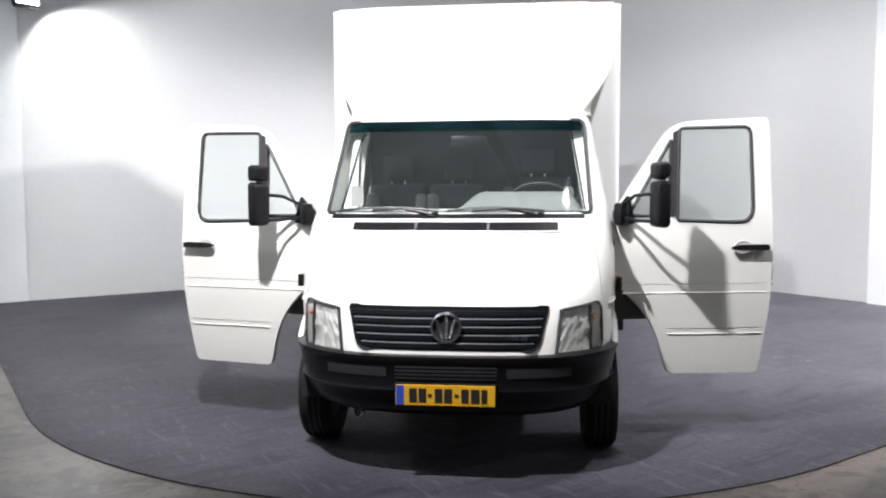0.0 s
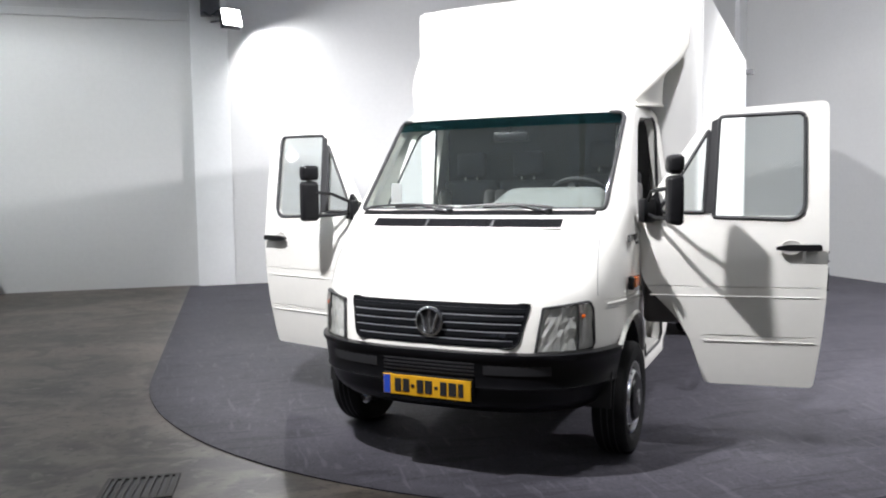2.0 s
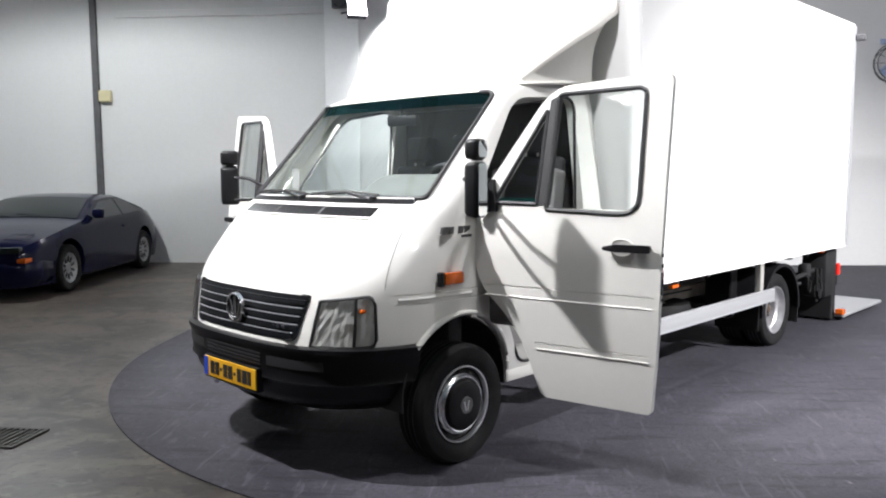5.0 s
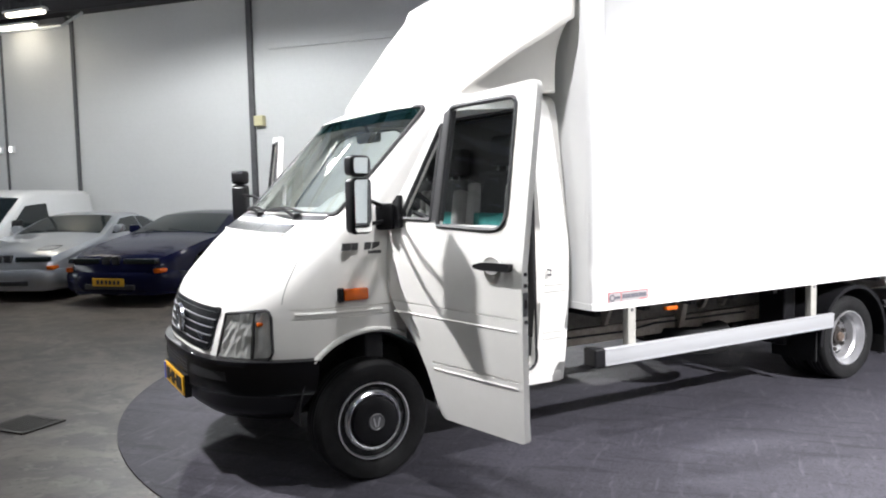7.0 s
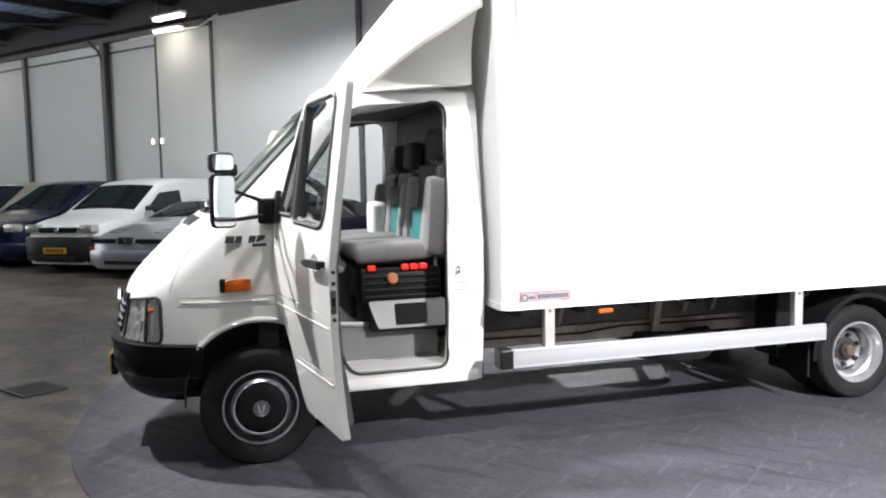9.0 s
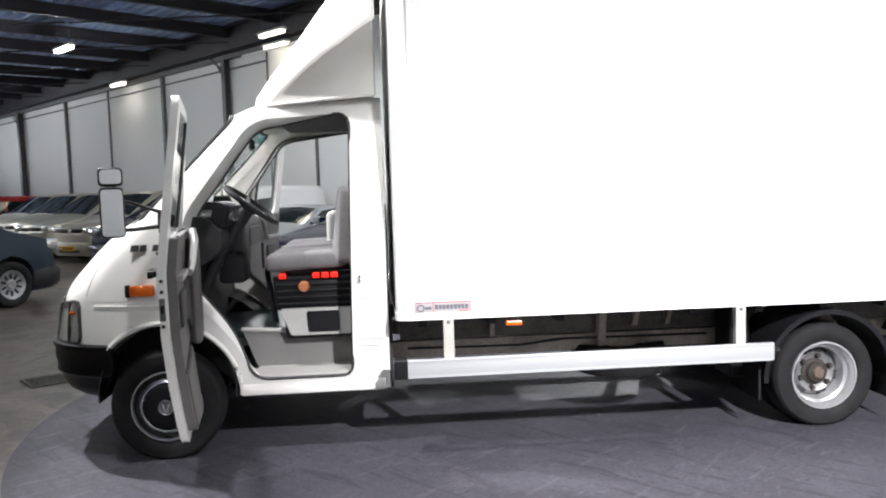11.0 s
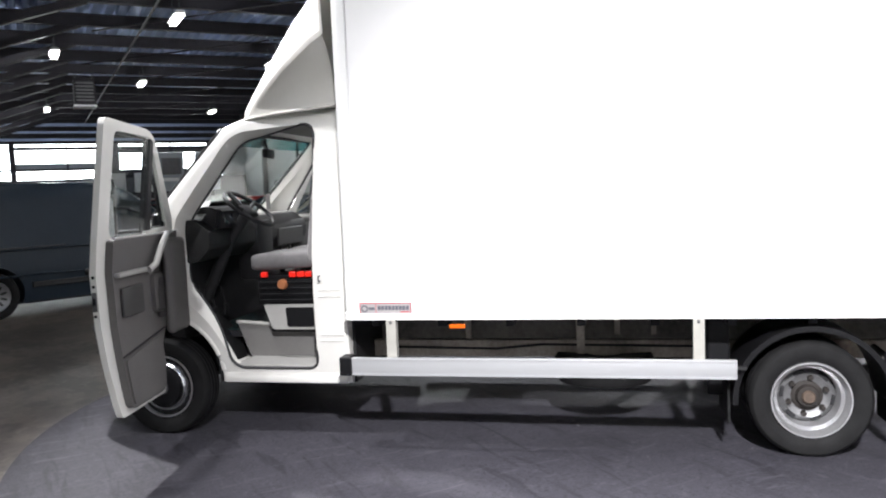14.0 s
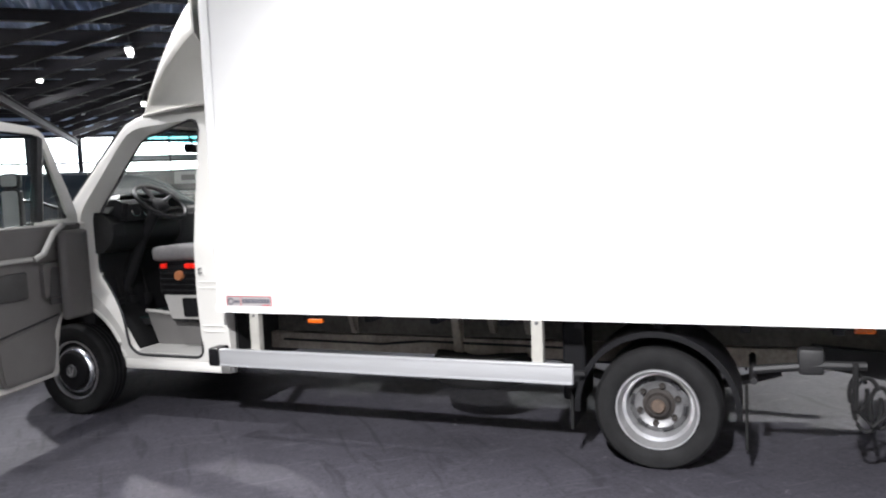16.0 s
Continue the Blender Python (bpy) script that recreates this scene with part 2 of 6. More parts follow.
for place, tone, low, high, warp in ((0.35, (0.145, 0.121, 0.1), 0.46, 0.62, 2.0), (1.3, (0.115, 0.099, 0.084), 0.5, 0.6, 1.2), (2.3, (0.014, 0.0125, 0.0115), 0.52, 0.63, 1.5), (8.0, (0.12, 0.106, 0.093), 0.57, 0.66, 0.8), (18.0, (0.015, 0.0135, 0.0125), 0.57, 0.66, 0.5)):
    no = nt.nodes.new("ShaderNodeTexNoise")
    no.inputs["Scale"].default_value, no.inputs["Detail"].default_value, no.inputs["Distortion"].default_value = place, 7, warp
    co = nt.nodes.new("ShaderNodeTexCoord")
    mp = nt.nodes.new("ShaderNodeMapping")
    mp.inputs["Scale"].default_value = (1, 1.25, 1)
    mp.inputs["Rotation"].default_value = (0, 0, 0.6)
    mr = nt.nodes.new("ShaderNodeMapRange")
    mr.inputs[1].default_value, mr.inputs[2].default_value, mr.inputs[4].default_value = low, high, 0.6
    mx = nt.nodes.new("ShaderNodeMix")
    mx.data_type = "RGBA"
    mx.inputs[7].default_value = (*tone, 1)
    nt.links.new(co.outputs["Object"], mp.inputs[0])
    nt.links.new(mp.outputs[0], no.inputs["Vector"])
    nt.links.new(no.outputs[0], mr.inputs[0])
    nt.links.new(mr.outputs[0], mx.inputs[0])
    nt.links.new(base, mx.inputs[6])
    base = mx.outputs[2]
nt.links.new(base, pb.inputs["Base Color"])
CARPET = material("grey_floor_covering", (0.04838, 0.04661, 0.05664), 0.62, 0, 0.3, 1.1, 0.14, 110, fine=70, spec=0.14)
nt = CARPET.node_tree
pb = nt.nodes["Principled BSDF"]
base = pb.inputs["Base Color"].links[0].from_socket
for place, tone, low, high, wide in ((0.55, (0.0354, 0.03422, 0.04248), 0.5, 0.66, (1, 1.3, 1)), (2.2, (0.0649, 0.06254, 0.07434), 0.58, 0.74, (1, 5, 1)), (7.0, (0.03304, 0.03186, 0.03894), 0.56, 0.7, (3, 1, 1)), (26.0, (0.078, 0.076, 0.088), 0.58, 0.7, (1, 1, 1)), (60.0, (0.0236, 0.02242, 0.02832), 0.56, 0.64, (1, 1, 1)), (5.0, (0.1534, 0.151, 0.1652), 0.7, 0.74, (1, 1, 1)), (1.7, (0.026, 0.025, 0.031), 0.57, 0.66, (1, 7, 1)), (3.1, (0.08, 0.078, 0.09), 0.6, 0.7, (6, 1, 1))):
    no = nt.nodes.new("ShaderNodeTexNoise")
    no.inputs["Scale"].default_value, no.inputs["Detail"].default_value, no.inputs["Distortion"].default_value = place, 5, 0.8
    co = nt.nodes.new("ShaderNodeTexCoord")
    mp = nt.nodes.new("ShaderNodeMapping")
    mp.inputs["Scale"].default_value = wide
    mp.inputs["Rotation"].default_value = (0, 0, place)
    mr = nt.nodes.new("ShaderNodeMapRange")
    mr.inputs[1].default_value, mr.inputs[2].default_value, mr.inputs[4].default_value = low, high, 0.7
    mx = nt.nodes.new("ShaderNodeMix")
    mx.data_type = "RGBA"
    mx.inputs[7].default_value = (*tone, 1)
    nt.links.new(co.outputs["Object"], mp.inputs[0])
    nt.links.new(mp.outputs[0], no.inputs["Vector"])
    nt.links.new(no.outputs[0], mr.inputs[0])
    nt.links.new(mr.outputs[0], mx.inputs[0])
    nt.links.new(base, mx.inputs[6])
    base = mx.outputs[2]
nt.links.new(base, pb.inputs["Base Color"])
IRON = material("cast_iron", (0.035, 0.033, 0.03), 0.6, 0.4, 0.3, 20, 0.2, 60)
PLASTER = material("grey_board", (0.3, 0.33, 0.36), 0.6, 0, 0.15, 2)
YELLOWBOX = material("yellowed_plastic", (0.6, 0.55, 0.33), 0.5, 0, 0.05, 10)
TUBE = glow("tube_glow", (1.0, 0.92, 0.74), 5)
TUBECOOL = glow("cool_tube_glow", (1.0, 0.97, 0.9), 14)
LAMPGLOW = glow("small_lamp_glow", (1.0, 1.0, 1.0), 2.5)
FLOODGLOW = glow("flood_glow", (1, 1, 1), 60)
DAY = glow("daylight", (0.9, 0.95, 1.0), 9)

# ---- mesh helpers ----


def part(name, bm, mat, parent=None, label="", smooth=False, angle=35):
    me = bpy.data.meshes.new(name)
    bmesh.ops.recalc_face_normals(bm, faces=bm.faces)
    bm.to_mesh(me)
    bm.free()
    return link(name, me, mat, parent, label, smooth, angle)


def link(name, me, mat, parent=None, label="", smooth=False, angle=35):
    for m in (mat if isinstance(mat, (list, tuple)) else [mat]):
        if m:
            me.materials.append(m)
    if smooth:
        me.polygons.foreach_set("use_smooth", [True] * len(me.polygons))
        me.set_sharp_from_angle(angle=radians(angle))
    ob = new(name, me)
    if parent:
        ob.parent = parent
    if label:
        tagged(ob, label)
    return ob


def thing(name, label, category, group="", m=None, kind=""):
    ob = new(name)
    ob.empty_display_size = 0.1
    if m is not None:
        ob.matrix_world = m
    return tagged(ob, label, category, group, kind)


def cuboid(bm, x0, x1, y0, y1, z0, z1, bevel=0.0, m=None, seg=2):
    vs = [bm.verts.new((x, y, z)) for x in (x0, x1) for y in (y0, y1) for z in (z0, z1)]
    fs = [bm.faces.new([vs[i] for i in f]) for f in ((0, 1, 3, 2), (4, 6, 7, 5), (0, 4, 5, 1), (2, 3, 7, 6), (0, 2, 6, 4), (1, 5, 7, 3))]
    if bevel:
        es = list({e for f in fs for e in f.edges})
        r = bmesh.ops.bevel(bm, geom=es, offset=bevel, segments=seg, affect="EDGES", profile=0.5)
        vs = list({v for f in r["faces"] for v in f.verts} | {v for v in vs if v.is_valid})
    if m is not None:
        bmesh.ops.transform(bm, matrix=m, verts=vs)
    return vs


def slab(x0, x1, y0, y1, z0, z1, bevel=0.0, m=None):
    bm = bmesh.new()
    cuboid(bm, x0, x1, y0, y1, z0, z1, bevel, m)
    return bm


def lathe(profile, seg=40, m=None, bm=None):
    """Turns (radius, x) points about the x axis."""
    bm = bm or bmesh.new()
    rings = []
    made = []
    for r, x in profile:
        if r < 1e-6:
            ring = [bm.verts.new((x, 0, 0))]
        else:
            ring = [bm.verts.new((x, r * math.cos(2 * math.pi * k / seg), r * math.sin(2 * math.pi * k / seg))) for k in range(seg)]
        rings.append(ring)
        made += ring
    for a, b in zip(rings, rings[1:]):
        for k in range(seg):
            q = [a[k % len(a)], a[(k + 1) % len(a)], b[(k + 1) % len(b)], b[k % len(b)]]
            q = [v for i, v in enumerate(q) if v not in q[:i]]
            if len(q) > 2:
                bm.faces.new(q)
    if m is not None:
        bmesh.ops.transform(bm, matrix=m, verts=made)
    return bm


def tube(points, r, seg=8, bm=None):
    """A round rod along a row of points."""
    bm = bm or bmesh.new()
    pts = [Vector(p) for p in points]
    rings = []
    for i, p in enumerate(pts):
        d = (pts[min(i + 1, len(pts) - 1)] - pts[max(i - 1, 0)]).normalized()
        a = d.orthogonal().normalized() if abs(d.z) > 0.95 else d.cross(Vector((0, 0, 1))).normalized()
        b = d.cross(a)
        rings.append([bm.verts.new(p + r * (math.cos(2 * math.pi * k / seg) * a + math.sin(2 * math.pi * k / seg) * b)) for k in range(seg)])
    for a, b in zip(rings, rings[1:]):
        for k in range(seg):
            bm.faces.new((a[k], a[(k + 1) % seg], b[(k + 1) % seg], b[k]))
    bm.faces.new(rings[0])
    bm.faces.new(rings[-1])
    return bm


def sheet(outer, inner, bm=None):
    """A closed thick sheet between two grids of points of the same size."""
    bm = bm or bmesh.new()
    n, m = len(outer), len(outer[0])
    A = [[bm.verts.new(p) for p in row] for row in outer]
    B = [[bm.verts.new(p) for p in row] for row in inner]
    for i in range(n - 1):
        for j in range(m - 1):
            bm.faces.new((A[i][j], A[i + 1][j], A[i + 1][j + 1], A[i][j + 1]))
            bm.faces.new((B[i][j], B[i][j + 1], B[i + 1][j + 1], B[i + 1][j]))
    for i in range(n - 1):
        bm.faces.new((A[i][0], B[i][0], B[i + 1][0], A[i + 1][0]))
        bm.faces.new((A[i][-1], A[i + 1][-1], B[i + 1][-1], B[i][-1]))
    for j in range(m - 1):
        bm.faces.new((A[0][j], A[0][j + 1], B[0][j + 1], B[0][j]))
        bm.faces.new((A[-1][j], B[-1][j], B[-1][j + 1], A[-1][j + 1]))
    return bm


def prism(poly, axis, a, b, bm=None):
    """A polygon pushed from a to b along an axis: 0 (y, z points), 1 (x, z points) or 2 (x, y points)."""
    bm = bm or bmesh.new()

    def put(p, t):
        q = list(p)
        q.insert(axis, t)
        return bm.verts.new(q)
    A = [put(p, a) for p in poly]
    B = [put(p, b) for p in poly]
    bm.faces.new(A)
    bm.faces.new(B[::-1])
    for k in range(len(poly)):
        bm.faces.new((A[k], B[k], B[(k + 1) % len(poly)], A[(k + 1) % len(poly)]))
    return bm


def rounded(poly, r, n=5):
    """The polygon with its corners rounded; r may be one radius or one for each corner."""
    out = []
    k = len(poly)
    rs = r if isinstance(r, (list, tuple)) else [r] * k
    for i in range(k):
        p, a, b = Vector(poly[i]), Vector(poly[i - 1]), Vector(poly[(i + 1) % k])
        da, db = (a - p), (b - p)
        d = min(rs[i], da.length * 0.48, db.length * 0.48)
        s, e = p + da.normalized() * d, p + db.normalized() * d
        for j in range(n + 1):
            t = j / n
            out.append(tuple((1 - t) ** 2 * s + 2 * t * (1 - t) * p + t * t * e))
    return out


def carve(solid, cutters, fast=False):
    """The solid bmesh less the cutters, as a new mesh."""
    me = bpy.data.meshes.new("carved")
    bmesh.ops.recalc_face_normals(solid, faces=solid.faces)
    solid.to_mesh(me)
    solid.free()
    ob = new("carved", me)
    rest = []
    for c in cutters:
        bmesh.ops.recalc_face_normals(c, faces=c.faces)
        cm = bpy.data.meshes.new("cutter")
        c.to_mesh(cm)
        c.free()
        co = new("cutter", cm)
        rest.append(co)
        mod = ob.modifiers.new("cut", "BOOLEAN")
        mod.operation, mod.object, mod.solver = "DIFFERENCE", co, "EXACT"
    done = bpy.data.meshes.new_from_object(ob.evaluated_get(bpy.context.evaluated_depsgraph_get()))
    for o in (ob, *rest):
        d = o.data
        bpy.data.objects.remove(o)
        bpy.data.meshes.remove(d)
    return done


def table(rows):
    """A smooth function through (place, value) rows."""
    xs, ys = [r[0] for r in rows], [r[1] for r in rows]
    return lambda x: float(np.interp(x, xs, ys))


def moved(bm, m):
    bmesh.ops.transform(bm, matrix=m, verts=bm.verts)
    return bm

# ---- the hall ----
FAR, NEAR = -36.0, -15.0


def hall_part(name, bm, mat, label, category="wall", parent=None, smooth=False):
    ob = part(name, bm, mat, parent, label, smooth)
    if parent is None:
        ob.matrix_world = HALL
        tagged(ob, label, category, "", "structure")
    return ob


hall_part("floor", slab(FAR - 1, 8.6, NEAR - 0.3, 9.4, -0.3, 0), CONCRETE, "stained brown-grey concrete hall floor", "floor")
# grey covering with one rounded corner, laid from the long wall to the end wall
R, U0, V0 = 3.74, -2.22, -1.6
edge = [(8.06, 8.66), (U0, 8.66)]
edge += [(U0 + R - R * math.cos(a), V0 + R - R * math.sin(a)) for a in np.linspace(0, math.pi / 2, 40)]
edge += [(8.06, V0)]
hall_part("floor_covering", prism(edge, 2, 0.0, 0.008), CARPET, "dark grey floor covering with a rounded corner", "floor")
hall_part("wall_long", slab(FAR, 8.3, 8.85, 9.1, 0, 6.3), WALL, "long white painted block wall")
hall_part("wall_long_bay", slab(-1.5, 8.07, 8.68, 8.85, 0, 6.2), WALL, "white painted wall bay beside the truck")
hall_part("wall_end", slab(8.07, 8.3, NEAR, 8.85, 0, 6.3), WALL, "white painted end wall")
# unseen wall closing the hall, dark so that the van's paint reflects dark
hall_part("wall_near", slab(FAR, 8.3, NEAR - 0.25, NEAR, 0, 6.3), JOINT, "plain dark wall")
hall_part("column_white", slab(-2.08, -1.5, 8.64, 8.85, 0, 6.2, 0.01), COLUMN, "white painted square column on the wall", "column")
hall_part("pilaster_end", slab(7.97, 8.07, 1.2, 1.66, 0, 6.2, 0.008), COLUMN, "white painted flat pilaster on the end wall", "column")
hall_part("wall_corner_strip", slab(7.9, 8.07, 8.55, 8.68, 0, 6.2, 0.005), COLUMN, "white corner strip", "trim")
# far wall with a band of windows
hall_part("wall_far", slab(FAR - 0.3, FAR, NEAR, 8.85, 0, 2.85), JOINT, "dark wall below the far windows")
hall_part("wall_far_top", slab(FAR - 0.3, FAR, NEAR, 8.85, 4.55, 6.3), BEAM, "dark wall above the far windows")
hall_part("wall_far_corner", slab(FAR - 0.3, FAR, 7.7, 8.85, 2.85, 4.55), WALL, "pale wall beside the far windows")
hall_part("backdrop", slab(FAR - 1.2, FAR - 1.1, NEAR, 8.85, 1.5, 6), DAY, "bright daylight outside the far windows", "backdrop")
window = tagged(new("window_1"), "long band of bright far windows with dark mullions", "window", "", "structure")
window.matrix_world = HALL
for v, w in ((-12.6, 0.2), (-9.3, 0.2), (-6.15, 0.32), (-3.9, 0.22), (-2.03, 0.26), (0.3, 0.08), (2.45, 0.4), (5.1, 0.08), (6.95, 0.1)):
    hall_part("mullion", slab(FAR - 0.2, FAR + 0.06, v - w / 2, v + w / 2, 2.85, 4.55), STEELCOL if w > 0.3 else BEAM, "", "", window)
hall_part("transom", slab(FAR - 0.18, FAR + 0.04, NEAR, 2.25, 3.27, 3.36), BEAM, "", "", window)
hall_part("transom", slab(FAR - 0.18, FAR + 0.04, -1.9, 7.6, 4.26, 4.41), BEAM, "", "", window)
hall_part("spandrel", slab(FAR - 0.17, FAR + 0.02, -1.9, 2.25, 3.36, 3.62), PLASTER, "pale board across the windows", "", window)
hall_part("spandrel", slab(FAR - 0.17, FAR + 0.02, 2.65, 7.6, 2.85, 3.26), BEAM, "dark board below the windows", "", window)
hall_part("spandrel", slab(FAR - 0.17, FAR + 0.02, 2.65, 7.6, 4.08, 4.26), STEELCOL, "grey board above the windows", "", window)

# ribbed deck and beams
bm = bmesh.new()
rib = []
v, k = NEAR - 0.2, 0
while v < 9.0:
    rib += [(v, 6.02), (v + 0.1, 6.02), (v + 0.12, 6.12), (v + 0.26, 6.12)]
    v += 0.28
rows = [[bm.verts.new((u, a, z)) for a, z in rib] for u in (FAR - 0.2, -24, -12, 0, 8.3)]
top = [[bm.verts.new((u, a, 6.3)) for a in (NEAR - 0.2, 9.1)] for u in (FAR - 0.2, 8.3)]
for a, b in zip(rows, rows[1:]):
    for i in range(len(rib) - 1):
        bm.faces.new((a[i], a[i + 1], b[i + 1], b[i]))
bm.faces.new((top[0][0], top[0][1], top[1][1], top[1][0]))
hall_part("ceiling", bm, DECK, "ribbed metal deck ceiling", "ceiling")


def ibeam(bm, u0, u1, v0, v1, z0, z1, f=0.02):
    """A beam with flanges along u or v, whichever is longer."""
    if u1 - u0 > v1 - v0:
        c = (v0 + v1) / 2
        cuboid(bm, u0, u1, v0, v1, z0, z0 + f)
        cuboid(bm, u0, u1, v0, v1, z1 - f, z1)
        cuboid(bm, u0, u1, c - 0.008, c + 0.008, z0 + f, z1 - f)
    else:
        c = (u0 + u1) / 2
        cuboid(bm, u0, u1, v0, v1, z0, z0 + f)
        cuboid(bm, u0, u1, v0, v1, z1 - f, z1)
        cuboid(bm, c - 0.008, c + 0.008, v0, v1, z0 + f, z1 - f)
    return bm


for u in np.arange(-35.7, 8, 2.4):
    ob = hall_part("roof_beam", ibeam(bmesh.new(), u - 0.075, u + 0.075, NEAR, 8.85, 5.72, 6.01), BEAM, "dark steel roof beam under the deck", "beam")
    tagged(ob, group="roof beams")
    if u < -10:
        knee = prism([(-0.05, 5.72), (-0.5, 5.72), (-3.9, 4.62), (-3.9, 4.42)], 0, u - 0.06, u + 0.06)
        kn = hall_part("knee_brace", knee, BEAM, "dark sloping steel knee under a roof beam", "brace")
        tagged(kn, group="knee braces")
        part("flange", prism([(-0.02, 5.715), (-0.02, 5.695), (-3.9, 4.395), (-3.9, 4.415)], 0, u - 0.08, u + 0.08), BRACE, kn)
hall_part("knee_beam", ibeam(bmesh.new(), FAR, -11.0, -4.05, -3.85, 4.15, 4.42), BEAM, "dark lengthwise steel beam carrying the knees", "beam")
for v, z in ((-8.2, 5.32), (1.2, 5.32)):
    ob = hall_part("roof_pipe", tube([(FAR, v, z + 0.25), (-8.0, v, z + 0.25)], 0.03, 8), BRACE, "thin pipe hung under the roof beams", "pipe")
    tagged(ob, group="roof pipes")
bm = bmesh.new()
for u in np.arange(-33.3, -8, 4.8):
    for v in (-9, 0.2, 4.5):
        tube([(u, v, 5.62), (u + 4.8, v + 4.2, 5.62)], 0.022, 6, bm)
tagged(hall_part("brace", bm, BRACE, "thin diagonal steel braces under the roof", "brace"), kind="stuff")


def column(u, v, w=0.2):
    ob = tagged(new("steel_column"), "dark painted steel column", "column", "steel columns", "structure")
    ob.matrix_world = HALL @ pose(u, v, 0)
    bm = bmesh.new()
    cuboid(bm, -w / 2, w / 2, -w / 2, -w / 2 + 0.02, 0.03, 5.2)
    cuboid(bm, -w / 2, w / 2, w / 2 - 0.02, w / 2, 0.03, 5.2)
    cuboid(bm, -0.008, 0.008, -w / 2 + 0.02, w / 2 - 0.02, 0.03, 5.2)
    part("shaft", bm, STEELCOL, ob)
    part("base_plate", slab(-w * 0.8, w * 0.8, -w * 0.8, w * 0.8, 0, 0.03), STEELCOL, ob)
    part("bracket", tube([(0, -w / 2 + 0.01, 4.6), (-0.1, -w / 2, 5.0), (-0.5, -w / 2, 5.19)], 0.03, 8), STEELCOL, ob)
    part("bracket", tube([(0, -w / 2 + 0.01, 4.75), (0.05, -w / 2 - 0.2, 5.05), (0.1, -w / 2 - 0.45, 5.2)], 0.025, 8), STEELCOL, ob)


column(-14.5, 8.72, 0.17)
column(-33.0, -9.4)
column(-31.5, 8.7, 0.22)
for u, w, d in ((-6.2, 0.1, 0.08), (-10.58, 0.07, 0.05), (-18.4, 0.14, 0.1), (-22.6, 0.08, 0.05), (-26.5, 0.14, 0.1)):
    hall_part("wall_joint", slab(u - w / 2, u + w / 2, 8.85 - d, 8.85, 0, 5.9), STEELCOL, "dark vertical post on the long wall", "trim")
hall_part("wall_seam", slab(-12.64, -12.58, 8.83, 8.85, 0, 5.2), STEELCOL, "thin dark vertical joint on the long wall", "trim")
hall_part("edge_beam", ibeam(bmesh.new(), FAR, -2.1, 8.45, 8.84, 5.36, 6.0, 0.03), BEAM, "dark steel edge beam along the top of the wall", "beam")
hall_part("edge_board", slab(FAR, -2.1, 8.7, 8.848, 5.37, 6.0), BEAM, "dark board closing the top of the wall", "trim")
hall_part("wall_rail", slab(FAR, -10.6, 8.68, 8.85, 5.2, 5.32), STEELCOL, "dark steel rail along the top of the wall", "trim")
hall_part("wall_rail", slab(FAR, -12.66, 8.8, 8.85, 4.93, 4.97), STEELCOL, "thin pipe rail along the wall", "trim")
hall_part("wall_ledge", slab(-5.8, -2.1, 8.8, 8.85, 4.28, 4.4, 0.01), WALL, "shallow ledge in the white wall", "trim")

# fixtures on the walls
box = thing("junction_box", "small yellowed junction box on the white wall", "electrical box", m=HALL @ pose(-6.03, 8.79, 2.84))
part("body", slab(-0.1, 0.1, -0.06, 0.06, 0, 0.2, 0.012), YELLOWBOX, box)
part("cover", slab(-0.08, 0.08, -0.07, -0.06, 0.02, 0.18, 0.004), YELLOWBOX, box)
for u in (-12.76, -12.42):
    em = thing("wall_lamp", "small lit white emergency lamp on the wall", "lamp", "wall lamps", HALL @ pose(u, 8.8, 2.56))
    part("housing", slab(-0.05, 0.05, -0.045, 0.045, 0, 0.15, 0.01), COLUMN, em)
    part("diffuser", slab(-0.036, 0.036, -0.06, -0.045, 0.015, 0.13, 0.008), LAMPGLOW, em)
fl = thing("floodlight", "lit halogen floodlight on an arm of the white column", "lamp", m=HALL @ pose(-1.45, 8.25, 4.22, -20, 0, 20))
part("housing", moved(slab(-0.16, 0.16, -0.06, 0.06, -0.15, 0.15, 0.02), pose(0, 0, 0)), BLACK, fl)
part("lamp_glass", slab(-0.145, 0.145, -0.068, -0.06, -0.135, 0.135, 0.003), FLOODGLOW, fl, "glowing white lamp glass")
part("bracket", tube([(0, 0.06, 0), (0, 0.14, 0.06), (-0.2, 0.3, 0.1)], 0.015), STEELCOL, fl)
cage = thing("cable_box", "grey box with looped cables on the column", "electrical box", m=HALL @ pose(-1.75, 8.48, 4.3))
part("box", slab(-0.15, 0.15, -0.06, 0.06, 0, 0.3, 0.01), STEELCOL, cage)
part("cable", tube([(-0.1, -0.07, 0.05), (0, -0.1, -0.02), (0.12, -0.09, 0.08), (0.2, -0.12, -0.03), (0.34, -0.1, 0.0)], 0.012), BLACK, cage)


fan = thing("wall_fan", "grey wall fan with a wire cage and bracket", "fan", m=HALL @ pose(7.1, 8.5, 3.25))
for y, r in ((-0.09, 0.27), (-0.03, 0.31), (0.03, 0.27)):
    part("cage_ring", tube([(r * math.cos(a), y, r * math.sin(a)) for a in np.linspace(0, 2 * math.pi, 33)], 0.009, 6), STEELCOL, fan)
for k in range(12):
    a = k * math.pi / 6
    part("cage_wire", tube([(0, -0.11, 0), (0.27 * math.cos(a), -0.09, 0.27 * math.sin(a)), (0.31 * math.cos(a), -0.03, 0.31 * math.sin(a))], 0.004, 5), STEELCOL, fan)
